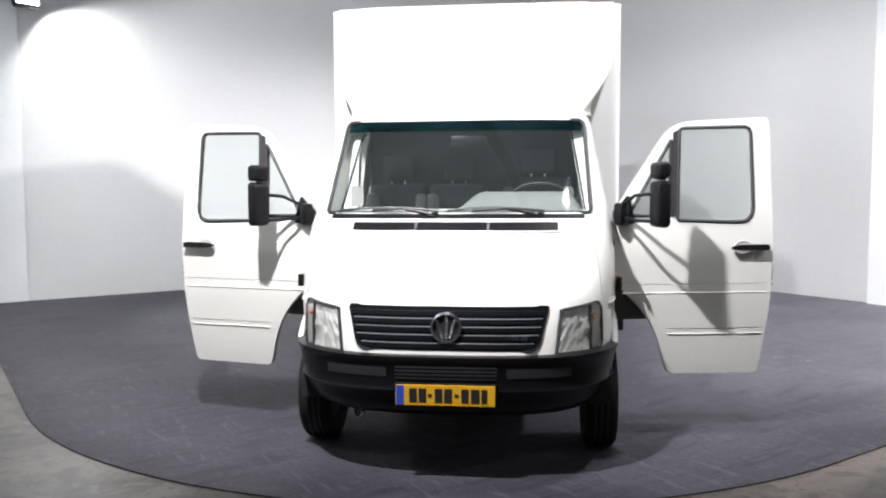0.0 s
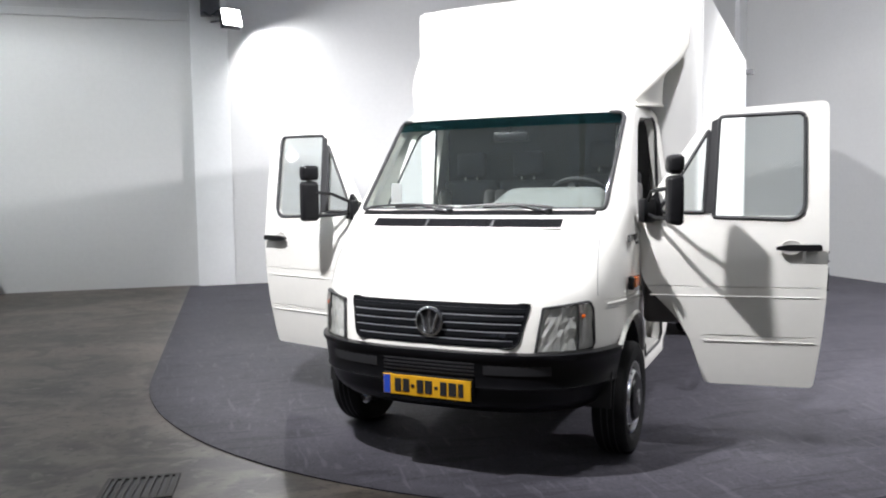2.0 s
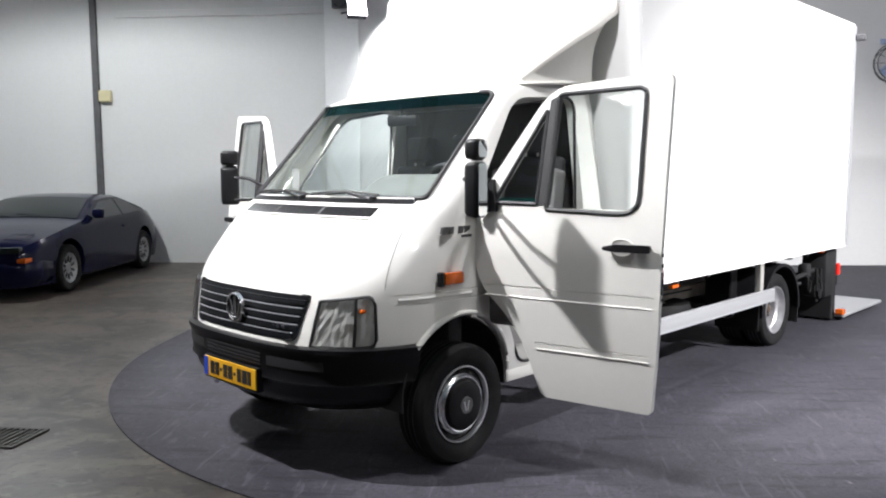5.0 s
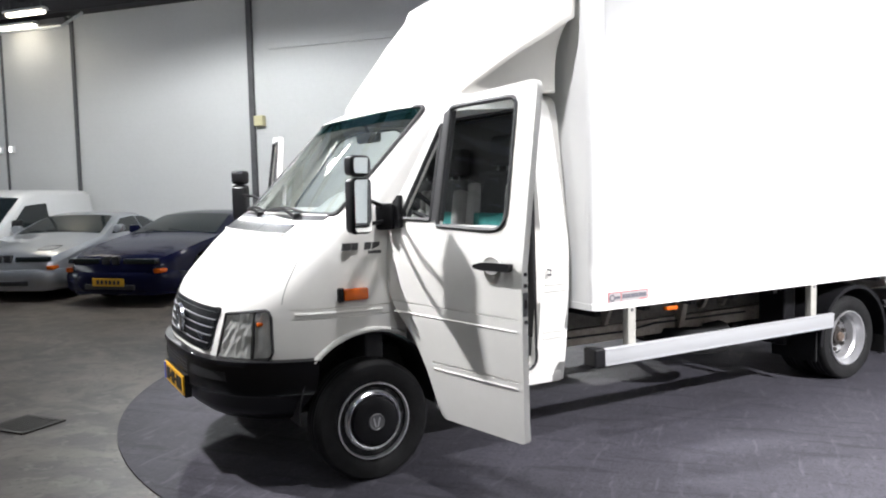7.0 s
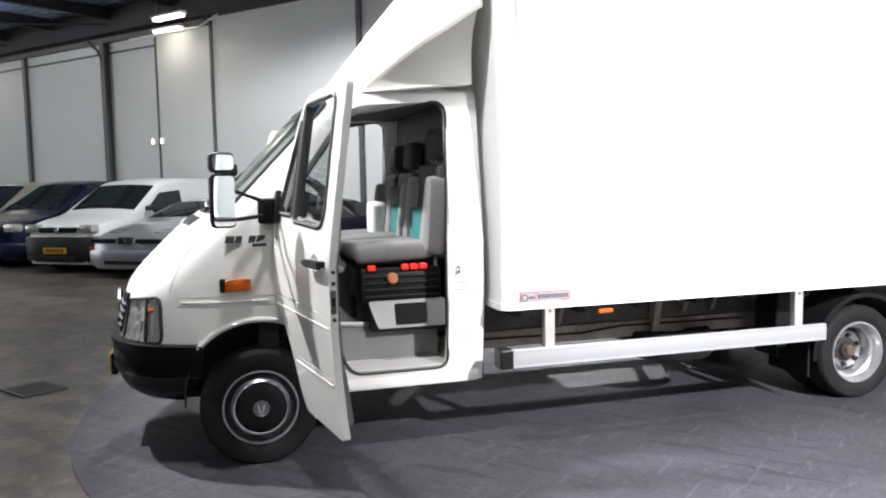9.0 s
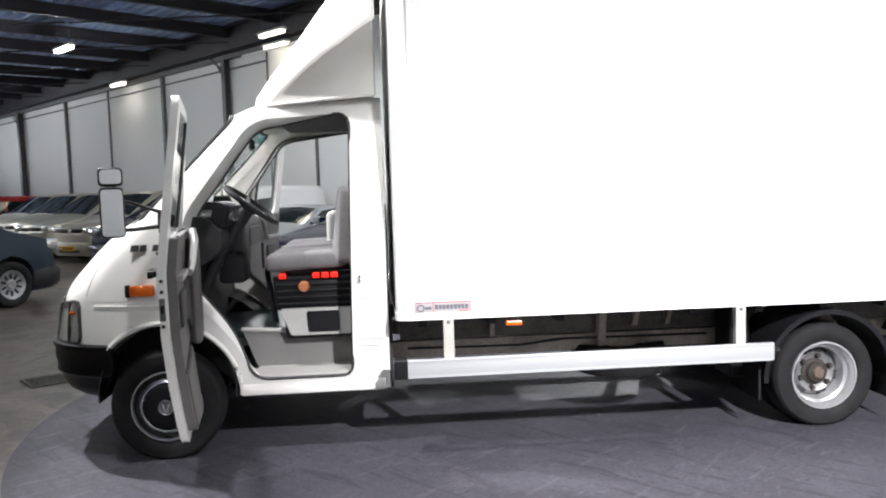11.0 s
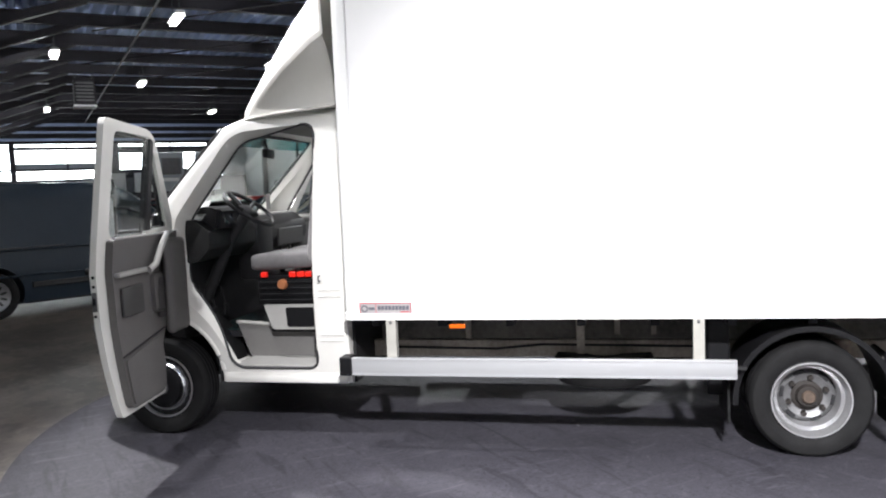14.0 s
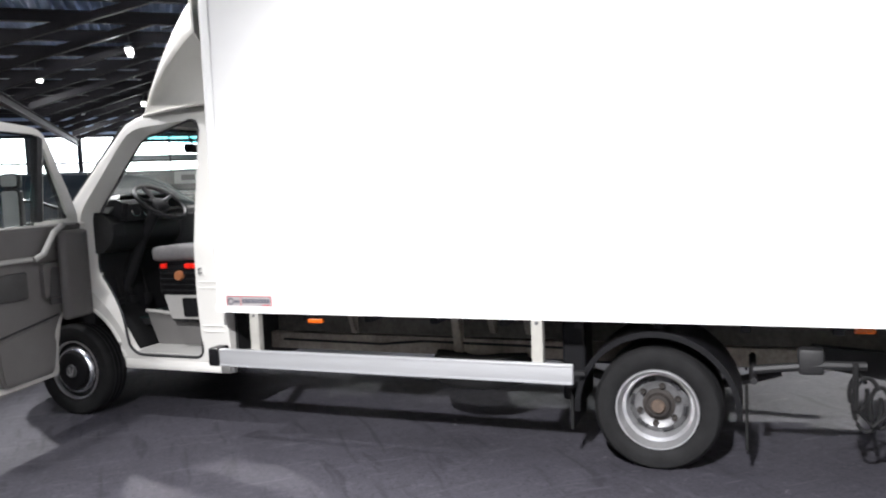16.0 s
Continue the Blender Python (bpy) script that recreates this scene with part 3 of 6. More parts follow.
for k in range(3):
    part("blade", slab(0.03, 0.24, -0.004, 0.004, -0.06, 0.06, 0.003, pose(0, -0.03, 0) @ pose(0, 0, 0, 0, 120 * k + 20, 0) @ pose(0, 0, 0, 20, 0, 0)), DECK, fan)
part("motor", lathe([(0, -0.08), (0.05, -0.07), (0.06, 0.05), (0.03, 0.08), (0, 0.08)], 18, pose(0, -0.02, 0, 0, 0, 90)), STEELCOL, fan, "", True)
part("bracket", prism([(0.18, 0.42), (-0.16, 0.36), (-0.16, 0.33), (0.18, 0.33)], 0, -0.12, 0.2), DECK, fan)
part("neck", tube([(0, 0.03, 0), (0, 0.12, 0.15), (0, 0.1, 0.34)], 0.02, 8), STEELCOL, fan)

# ceiling lamps; the one at u -11.8 draws a bright strip at the wall top
for i, (u, v, along) in enumerate(TUBES):
    tl = thing("ceiling_lamp", "lit fluorescent tube lamp hung under the dark roof", "lamp", "ceiling lamps", HALL @ pose(u, v, 5.16))
    part("tray", prism([(-0.11, 0.07), (-0.06, 0.12), (0.06, 0.12), (0.11, 0.07), (0.1, 0.06), (-0.1, 0.06)], 0, -0.5, 0.5), COLUMN, tl)
    part("tube", lathe([(0, -0.45), (0.03, -0.45), (0.03, 0.45), (0, 0.45)], 10, pose(0, 0.038, 0.022)), TUBE if along == 1 else TUBECOOL, tl, "glowing fluorescent tube")
    part("tube", lathe([(0, -0.45), (0.03, -0.45), (0.03, 0.45), (0, 0.45)], 10, pose(0, -0.038, 0.022)), TUBE if along == 1 else TUBECOOL, tl, "glowing fluorescent tube")
    for x in (-0.4, 0.4):
        part("hanger", tube([(x, 0, 0.12), (x, 0, 0.5)], 0.008, 6), STEELCOL, tl)
    # 720 and 270 belong to the unseen fill lamps, far above the other tubes
    lamp("tube_light", "POINT" if along in (0, 2) else "SPOT", (80, 14, 12, 720, 270)[along], hall(u, v - 0.4 * (along == 1), 5.05), hall(u, v - 0.4 * (along == 1) + 0.001, 0), 0.3 if along == 1 else 0.1, (1, 0.93, 0.78) if along == 1 else (0.95, 0.98, 1), 152 if along == 4 else 172, 0.3)
gd = thing("lamp_guard", "bent pale pipe guard beside the tube lamp", "pipe", m=HALL @ pose(-11.2, 8.2, 5.0))
part("pipe", tube([(-1.2, 0.3, 0.1), (-1.2, -0.2, -0.05), (1.2, -0.2, -0.05), (1.25, 0.3, 0.3)], 0.03), COLUMN, gd)

# heater hung under the roof
ht = thing("unit_heater", "dark boxy heater hung under the roof on thin rods", "heater", m=HALL @ pose(-22.1, 0.42, 4.79))
part("casing", slab(-0.35, 0.35, -0.31, 0.31, 0, 0.85, 0.02), BRACE, ht)
# white strip puts the light on the heater's bottom edge into colour
part("lit_bottom_edge", slab(-0.37, 0.37, -0.33, 0.33, -0.05, 0.0, 0.008), COLUMN, ht, "pale strip painted as the lit bottom edge")
for x in (-0.3, 0.3):
    for y in (-0.25, 0.25):
        part("rod", tube([(x, y, 0.84), (x, y, 1.23)], 0.012, 6), STEELCOL, ht)
for k in range(6):
    part("louvre", slab(0.35, 0.365, -0.26, 0.26, 0.12 + k * 0.11, 0.18 + k * 0.11, 0.004), STEELCOL, ht)

# floor drain
dr = thing("floor_drain", "dark cast iron slotted drain grate in the concrete", "drain", m=HALL @ pose(-2.05, -0.37, 0.0, 0, 0, -4))
bm = bmesh.new()
for a, b, c, d in ((-0.19, 0.19, -0.17, -0.145), (-0.19, 0.19, 0.145, 0.17), (-0.19, -0.165, -0.145, 0.145), (0.165, 0.19, -0.145, 0.145)):
    cuboid(bm, a, b, c, d, 0.001, 0.012)
part("frame", bm, IRON, dr)
part("pit", slab(-0.165, 0.165, -0.145, 0.145, 0.0005, 0.002), INK, dr)
for k in range(8):
    x = -0.145 + k * 0.041
    part("bar", slab(x - 0.009, x + 0.009, -0.145, 0.145, 0.002, 0.012), IRON, dr)

# storage platform at the far end
CARTON = material("brown_carton", (0.3, 0.2, 0.12), 0.8, 0, 0.15, 6)
WHITEBOX = material("white_crate", (0.7, 0.7, 0.7), 0.5, 0, 0.08, 6)
sf = thing("storage_platform", "dark steel storage platform under the far windows", "platform", m=HALL @ pose(-33.5, -4.0, 0))
part("deck", slab(-2.2, 2.2, -10.5, 10.2, 1.78, 2.05, 0.01), BEAM, sf)
for v in np.arange(-10.2, 10.2, 3.36):
    part("post", slab(2.0, 2.14, v - 0.07, v + 0.07, 0, 1.78), STEELCOL, sf)
part("back_panel", slab(-2.2, -2.1, -10.5, 10.2, 0, 1.78), PLASTER, sf)
rnd = random.Random(4)
for k in range(16):
    v = -13.6 + k * 1.22 + rnd.uniform(-0.2, 0.2)
    w, h, d = rnd.uniform(0.25, 0.55), rnd.uniform(0.3, 0.85), rnd.uniform(0.25, 0.5)
    cr = thing("storage_box", "stored box on the far steel platform", "box", "stored boxes", HALL @ pose(-32.2 - rnd.uniform(0, 1.2), v, 2.05, 0, 0, rnd.uniform(-8, 8)))
    tone = rnd.choice((CARTON, WHITEBOX, PLASTER, STEELCOL))
    part("carton", slab(-d, d, -w, w, 0, h, 0.012), tone, cr)
    part("lid", slab(-d - 0.012, d + 0.012, -w - 0.012, w + 0.012, h, h + 0.05, 0.006), tone, cr)
for v, z in ((4.4, 2.05), (6.0, 2.05)):
    bd = thing("display_board", "tall grey display board with a dark picture field", "board", "display boards", HALL @ pose(-31.45, v, z))
    part("panel", slab(-0.03, 0.03, -0.55, 0.55, 0, 1.75, 0.008), PLASTER, bd)
    part("picture_field", slab(0.03, 0.034, -0.42, 0.42, 0.75, 1.5), STEELCOL, bd)
    part("caption_bar", slab(0.03, 0.034, -0.42, 0.3, 0.45, 0.6), WHITEBOX, bd)
sb_ = thing("flat_sign", "flat white sign on the platform edge", "sign", m=HALL @ pose(-31.28, 1.0, 2.06))
part("face", slab(-0.02, 0.02, -0.6, 0.6, 0, 0.55, 0.006), WHITEBOX, sb_)
part("text_bar", slab(0.02, 0.024, -0.3, 0.3, 0.15, 0.4), STEELCOL, sb_)
# rails and ducts against the wall above the far windows
for z, r in ((4.75, 0.06), (5.1, 0.05), (5.45, 0.07)):
    ob = hall_part("far_rail", slab(FAR, FAR + 0.15, NEAR, 8.8, z - r, z + r), DECK, "pale rail above the far windows", "trim")
    tagged(ob, group="far rails")

# ---- the truck ----
truck = thing("box_truck", "white box truck with both cab doors open", "truck")
cab_w = table(((0.36, 0.885), (0.5, 0.91), (0.7, 0.935), (0.9, 0.952), (1.2, 0.957), (1.42, 0.93), (1.7, 0.892), (2.0, 0.85), (2.07, 0.83), (2.11, 0.79), (2.13, 0.72)))
cab_front = table(((0.36, -0.775), (0.6, -0.8), (0.72, -0.79), (0.85, -0.767), (0.97, -0.735), (1.02, -0.707), (1.08, -0.66), (1.16, -0.58), (1.25, -0.492), (1.34, -0.385), (1.39, -0.31), (1.425, -0.24), (2.04, 0.36), (2.09, 0.46), (2.13, 0.62)))
cab_turn = table(((0.36, 0.15), (1.3, 0.15), (1.42, 0.17), (2.04, 0.72), (2.13, 0.9)))
cab_power = table(((0.36, 3.05), (1.0, 3.05), (1.42, 3.1), (2.04, 4.0), (2.13, 3.2)))
CAB_BACK = 1.322


def cab_point(z, th, off=0.0):
    """A point of the cab's skin: th 90 is the middle of the front, 0 the side; off: outwards."""
    w, yb, n = cab_w(z) + off, cab_turn(z), cab_power(z)
    depth = yb - cab_front(z) + off
    c, s = math.cos(radians(th)), math.sin(radians(th))
    return Vector((w * max(c, 0) ** (2 / n), yb - depth * max(s, 0) ** (2 / n), z))


def front_y(x, z, off=0.0):
    w, yb, n = cab_w(z) + off, cab_turn(z), cab_power(z)
    return yb - (yb - cab_front(z) + off) * (1 - min(1, abs(x) / w) ** n) ** (1 / n)


def th_at_x(x, z, off=0.0):
    return math.degrees(math.acos(min(1, (x / (cab_w(z) + off)) ** (cab_power(z) / 2))))


def th_at_y(y, z, off=0.0):
    d = cab_turn(z) - cab_front(z) + off
    return math.degrees(math.asin(min(1, ((cab_turn(z) - y) / d) ** (cab_power(z) / 2))))


ANGLES = [90, 84, 78, 72, 66, 60, 54, 48, 42, 36, 30, 24, 18, 12, 7, 3, 0]


def cab_solid(zs, off=0.0, back=CAB_BACK, front_min=-9):
    bm = bmesh.new()
    rings = []
    for z in zs:
        half = [cab_point(z, a, off) for a in ANGLES] + [Vector((cab_w(z) + off, y, z)) for y in np.linspace(cab_turn(z), back, 4)[1:]]
        half = [Vector((p.x, max(p.y, front_min), p.z)) for p in half]
        ring = [Vector((-p.x, p.y, p.z)) for p in half[:0:-1]] + half
        rings.append([bm.verts.new(p) for p in ring])
    for a, b in zip(rings, rings[1:]):
        for k in range(len(a)):
            j = (k + 1) % len(a)
            bm.faces.new((a[k], a[j], b[j], b[k]))
    bm.faces.new(rings[0])
    bm.faces.new(rings[-1])
    return bm


def groove(z, y0, y1, s, wide=0.007, deep=0.006):
    """A cutter for a pressed line along the side."""
    ys = np.linspace(y0, y1, 16)
    pts = [cab_point(z, th_at_y(y, z)) if y < cab_turn(z) else Vector((cab_w(z), y, z)) for y in ys]
    out = [[Vector((s * (p.x + 0.02), p.y - (0.02 if p.y < -0.2 else 0), z + dz)) for p in pts] for dz in (-wide, wide)]
    inn = [[Vector((s * (p.x - deep), p.y, z + dz * 0.3)) for p in pts] for dz in (-wide, wide)]
    return sheet(out, inn)


ZS = [0.36, 0.42, 0.5, 0.6, 0.72, 0.8, 0.88, 0.94, 0.98, 1.02, 1.06, 1.1, 1.16, 1.22, 1.28, 1.34, 1.39, 1.425, 1.5, 1.6, 1.7, 1.8, 1.9, 1.98, 2.04, 2.07, 2.09, 2.11, 2.13]
DOOR_HOLE = rounded([(0.14, 0.98), (0.14, 1.44), (0.55, 2.0), (1.13, 2.035), (1.1, 0.455), (0.52, 0.455), (0.4, 0.72)], [0.1, 0.1, 0.12, 0.09, 0.07, 0.08, 0.25])
SCREEN = rounded([(-0.8, 1.435), (0.8, 1.435), (0.79, 2.03), (-0.79, 2.03)], [0.03, 0.03, 0.05, 0.05])
cavity = cab_solid([0.455, 0.6, 0.72, 0.88, 1.02, 1.16, 1.28, 1.37, 1.43, 1.6, 1.8, 1.98, 2.03, 2.06], -0.06, CAB_BACK - 0.05, -0.04)
arch = lathe([(0, -1.2), (0.42, -1.2), (0.42, -0.5), (0, -0.5)], 40, pose(0, 0.0, 0.395))
arch2 = lathe([(0, 0.5), (0.42, 0.5), (0.42, 1.2), (0, 1.2)], 40, pose(0, 0.0, 0.395))
cuts = [cavity, prism(DOOR_HOLE, 0, 0.6, 1.3), prism(DOOR_HOLE, 0, -1.3, -0.6), prism(SCREEN, 1, -0.6, 0.62), arch, arch2, slab(-1.2, 1.2, -1.2, -0.32, 0.2, 0.62)]
for s in (1, -1):
    for z, y0 in ((0.955, -0.42), (0.905, -0.42)):
        cuts.append(groove(z, y0, 0.3, s))
link("cab_body", carve(cab_solid(ZS), cuts), WHITE, truck, "", True, 32)

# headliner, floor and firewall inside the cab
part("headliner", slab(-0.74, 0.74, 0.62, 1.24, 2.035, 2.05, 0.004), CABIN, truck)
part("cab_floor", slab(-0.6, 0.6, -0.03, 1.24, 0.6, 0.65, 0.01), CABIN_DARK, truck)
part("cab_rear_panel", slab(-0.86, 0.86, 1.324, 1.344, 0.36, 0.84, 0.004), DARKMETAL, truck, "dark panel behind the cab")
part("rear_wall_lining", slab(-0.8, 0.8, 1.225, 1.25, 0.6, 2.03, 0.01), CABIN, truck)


def front_patch(x0, x1, z0, z1, off, thick, nx=16, nz=5, lean=0.0):
    out, inn = [], []
    for z in np.linspace(z0, z1, nz):
        sx = 1 + lean * (z - z0)
        xs = np.linspace(x0 * sx, x1 * sx, nx)
        out.append([(x, front_y(x, z, off), z) for x in xs])
        inn.append([(x, front_y(x, z, off) + thick, z) for x in xs])
    return sheet(out, inn)


# windscreen, seal, tint band
part("windscreen", front_patch(-0.795, 0.795, 1.44, 2.026, -0.012, 0.006, 24, 10), SCREENGLASS, truck, "clear slightly green windscreen", True).visible_shadow = False
part("tint_band", front_patch(-0.775, 0.775, 1.955, 2.026, -0.006, 0.003, 24, 3), TEALGLASS, truck, "teal tinted band", True).visible_shadow = False
rim = [(x, front_y(x, z, 0.004), z) for x, z in SCREEN]
part("screen_seal", tube(rim + rim[:1], 0.013, 6), SEAL, truck, "black rubber seal", True)

# bonnet line, grille, lamps, bumper
for s in (-1, 1):
    part("bonnet_gap", tube([Vector((s, 1, 1)) * (cab_point(z, th_at_x(0.84 - 0.1 * (z - 0.98), z), 0.0)) for z in np.linspace(0.985, 1.39, 12)], 0.0015, 5), STEELCOL, truck)
EDGEBRIGHT = material("satin_slat_edge", (0.3, 0.31, 0.33), 0.3, 0.6, 0.1, 20)
GP = rounded([(-0.485, 0.722), (0.485, 0.722), (0.54, 0.952), (-0.54, 0.952)], [0.05, 0.05, 0.02, 0.02])


def grille_half(z):
    """Half the grille's width at a height, with its rounded lower corners."""
    return 0.485 + 0.055 * (z - 0.722) / 0.23 - 0.05 * max(0, (0.765 - z) / 0.043) ** 2.5


out, inn = [], []
for z in (0.722, 0.728, 0.737, 0.75, 0.77, 0.82, 0.88, 0.93, 0.952):
    xs = np.linspace(-grille_half(z), grille_half(z), 20)
    out.append([(x, front_y(x, z, 0.002), z) for x in xs])
    inn.append([(x, front_y(x, z, 0.002) + 0.02, z) for x in xs])
gr = part("grille", sheet(out, inn), GRILLE, truck, "black slatted radiator grille", True)
for k in range(5):
    z = 0.737 + k * 0.0425
    w = grille_half(z) - 0.01
    sl = part("slat", front_patch(-w, w, z, z + 0.022, 0.008, 0.03, 20, 3, 0.2), GRILLE, gr)
    if k < 4:
        part("slat_edge", front_patch(-w, w, z + 0.0225, z + 0.0265, 0.0105, 0.03, 20, 2, 0.2), EDGEBRIGHT, sl, "thin bright slat edge")
part("frame", tube([(x, front_y(x, z, 0.003), z) for x, z in GP + GP[:1]], 0.006, 6), BLACK, gr, "", True)
bm = lathe([(0.083, 0.0), (0.083, -0.016), (0.07, -0.02), (0.07, 0)], 32)
nose = front_y(0, 0.848)
badge = part("badge", moved(bm, pose(0, nose - 0.02, 0.848, 0, 0, 90)), CHROME, truck, "round chrome badge", True)
part("badge_field", moved(lathe([(0.07, 0), (0.07, -0.006), (0, -0.006)], 32), pose(0, nose - 0.018, 0.848, 0, 0, 90)), INK, badge)
for a, b in (((-0.05, 0.042), (-0.018, -0.055)), ((0.018, -0.055), (0.05, 0.042)), ((0, -0.06), (0, 0.06))):
    part("badge_bar", tube([(a[0], nose - 0.028, 0.848 + a[1]), (b[0], nose - 0.028, 0.848 + b[1])], 0.009, 6), CHROME, badge)
for k in range(3):
    part("model_mark", slab(0.3 + k * 0.048, 0.335 + k * 0.048, front_y(0.4, 0.8, 0.02), front_y(0.4, 0.8, 0.0), 0.778, 0.8, 0.003), SLAT, gr, "small dark model mark")

HEADGLASS = 0.024


def lamp_z(t, q):
    """Height on the headlamp: its top rises outwards and its outer corners are round."""
    round_off = 0.04 * (1 - math.sqrt(max(0.0, 1 - max(0.0, (t - 0.86) / 0.14) ** 2)))
    return 0.7 + round_off + q * (0.232 + 0.03 * t - 2 * round_off)


def lamp_patch(a0, a1, off, thick, side, na=26, nz=7):
    """A piece of the headlamp's face between two shares of its width; its top rises outwards."""
    out, inn = [], []
    for q in np.linspace(0, 1, nz):
        rows = ([], [])
        for t in np.linspace(a0, a1, na):
            z = lamp_z(t, q)
            lo, hi = th_at_x(0.57 + 0.028 * q, z), th_at_y(-0.5, z)
            for row, o in zip(rows, (off, off - thick)):
                row.append(Vector((side, 1, 1)) * cab_point(z, lo + (hi - lo) * t, o))
        out.append(rows[0])
        inn.append(rows[1])
    return sheet(out, inn)


LAMPBACK = material("lamp_reflector_metal", (0.86, 0.87, 0.88), 0.22, 0.5, 0.15, 20, 0.2, 60)
LAMPFROST = material("frosted_lamp_plastic", (0.52, 0.52, 0.52), 0.3, 0.2, 0.1, 20, 0.25, 90)
LAMPDARK = material("lamp_dark_backing", (0.03, 0.032, 0.034), 0.4, 0.2, 0.2, 20)


def facets(a0, a1, side, nu, nz, seed):
    """A reflector of flat bright facets behind the lens, dished towards the middle."""
    rnd = random.Random(seed)
    out, inn = [], []
    for k in range(nz + 1):
        q = 0.04 + 0.92 * k / nz
        rows = ([], [])
        for i in range(nu + 1):
            t = a0 + (a1 - a0) * i / nu
            z = lamp_z(t, q)
            lo, hi = th_at_x(0.57 + 0.028 * q, z), th_at_y(-0.5, z)
            dish = 1 - (2 * i / nu - 1) ** 2 * 0.6 - (2 * q - 1) ** 2 * 0.4
            deep = max(0.003, 0.0195 - 0.008 * max(0, dish) - rnd.uniform(0, 0.0125))
            for row, o in zip(rows, (deep, -0.02)):
                row.append(Vector((side, 1, 1)) * cab_point(z, lo + (hi - lo) * t, o))
        out.append(rows[0])
        inn.append(rows[1])
    return sheet(out, inn)


for s in (1, -1):
    hl = part("headlight", lamp_patch(0, 1, 0.0025, 0.03, s), LAMPDARK, truck, "clear headlamp with bright faceted reflectors", True)
    part("reflector", facets(0.02, 0.64, s, 9, 6, 3), LAMPBACK, hl, "bright faceted main reflector")
    part("reflector", facets(0.69, 0.97, s, 4, 6, 5), LAMPFROST, hl, "greyish corner reflector")
    part("lens", lamp_patch(0, 1, HEADGLASS, 0.005, s), LENS, hl, "clear lamp lens", True)
    path = []
    for t, q in [(t, 0.0) for t in np.linspace(0, 1, 24)] + [(t, 1.0) for t in np.linspace(1, 0, 24)]:
        z = lamp_z(t, q)
        lo, hi = th_at_x(0.57 + 0.028 * q, z), th_at_y(-0.5, z)
        path.append(Vector((s, 1, 1)) * cab_point(z, lo + (hi - lo) * t, 0.014))
    part("gasket", tube(path + path[:1], 0.008, 6), SEAL, hl)
    part("divider", lamp_patch(0.65, 0.68, 0.02, 0.03, s, 3), SEAL, hl, "dark lamp divider", True)
    for k in range(10):
        t = 0.05 + k * 0.06
        part("lens_rib", lamp_patch(t, t + 0.008, HEADGLASS + 0.002, 0.003, s, 2), LENS, hl)
    part("bulb", lathe([(0, -0.014), (0.01, -0.01), (0.012, 0), (0.008, 0.02), (0, 0.02)], 12, pose(s * 0.79, front_y(0.79, 0.88, 0.014), 0.885, 0, 0, 90)), ORANGE, hl, "orange indicator bulb", True)

BZ = (0.36, 0.395, 0.44, 0.495, 0.515, 0.53, 0.6, 0.655, 0.675, 0.695, 0.7)
BO = (-0.05, -0.01, 0.012, 0.022, 0.038, 0.03, 0.03, 0.034, 0.046, 0.044, 0.015)
out, inn = [], []
for z, o in zip(BZ, BO):
    back = -0.3 - 0.12 * max(0, (0.55 - z) / 0.2)
    half = [cab_point(z, t, o) for t in np.linspace(90, th_at_y(back, z, o), 26)]
    hin = [cab_point(z, t, o - 0.05) for t in np.linspace(90, th_at_y(back, z, o - 0.05), 26)]
    out.append([Vector((-p.x, p.y, p.z)) for p in half[:0:-1]] + half)
    inn.append([Vector((-p.x, p.y, p.z)) for p in hin[:0:-1]] + hin)
bp = part("bumper", sheet(out, inn), BUMPER, truck, "black plastic bumper", True, 40)
for k in range(4):
    z = 0.575 + k * 0.02
    part("air_slot", front_patch(-0.27, 0.27, z, z + 0.009, 0.034, 0.02, 12, 2), INK, bp)
for x in (-0.66, 0.32):
    part("recess", front_patch(x, x + 0.34, 0.585, 0.645, 0.0325, 0.02, 10, 3), INK, bp, "dark recessed bumper panel", True)
part("tow_eye", moved(lathe([(0.022, -0.02), (0.035, -0.01), (0.035, 0.01), (0.022, 0.02), (0.022, -0.02)], 18), pose(-0.5, -0.64, 0.34, 0, 0, 60)), CHROME, truck, "shiny towing eye")

# number plate with plain bars
py = front_y(0, 0.5, 0.04) - 0.02
plate = part("number_plate", slab(-0.262, 0.262, py, py + 0.008, 0.442, 0.552, 0.002), PLATE, truck, "yellow plate with dark bars")
part("plate_band", slab(-0.258, -0.218, py - 0.003, py, 0.446, 0.548), PLATE_BLUE, plate, "blue band")
for x, w in ((-0.19, 0.04), (-0.14, 0.04), (-0.09, 0.02), (-0.055, 0.04), (-0.005, 0.042), (0.05, 0.02), (0.085, 0.038), (0.135, 0.045), (0.19, 0.03)):
    h = 0.036 if w > 0.025 else 0.008
    part("plate_bar", slab(x, x + w, py - 0.003, py, 0.497 - h, 0.497 + h), INK, plate)
part("plate_holder", slab(-0.27, 0.27, py + 0.008, py + 0.045, 0.43, 0.558, 0.004), BLACK, plate)

# cowl vent and wipers
cv = part("cowl_vent", front_patch(-0.6, 0.6, 1.335, 1.385, 0.004, 0.02, 20, 4), BLACK, truck, "black slotted cowl vent", True)
for k in range(4):
    z = 1.342 + k * 0.011
    part("fin", front_patch(-0.585, 0.585, z, z + 0.003, 0.007, 0.01, 20, 2), GRILLE, cv)
for x in (-0.22, 0.2):
    part("vent_bar", front_patch(x - 0.008, x + 0.008, 1.335, 1.385, 0.008, 0.02, 3, 3), STEELCOL, cv)
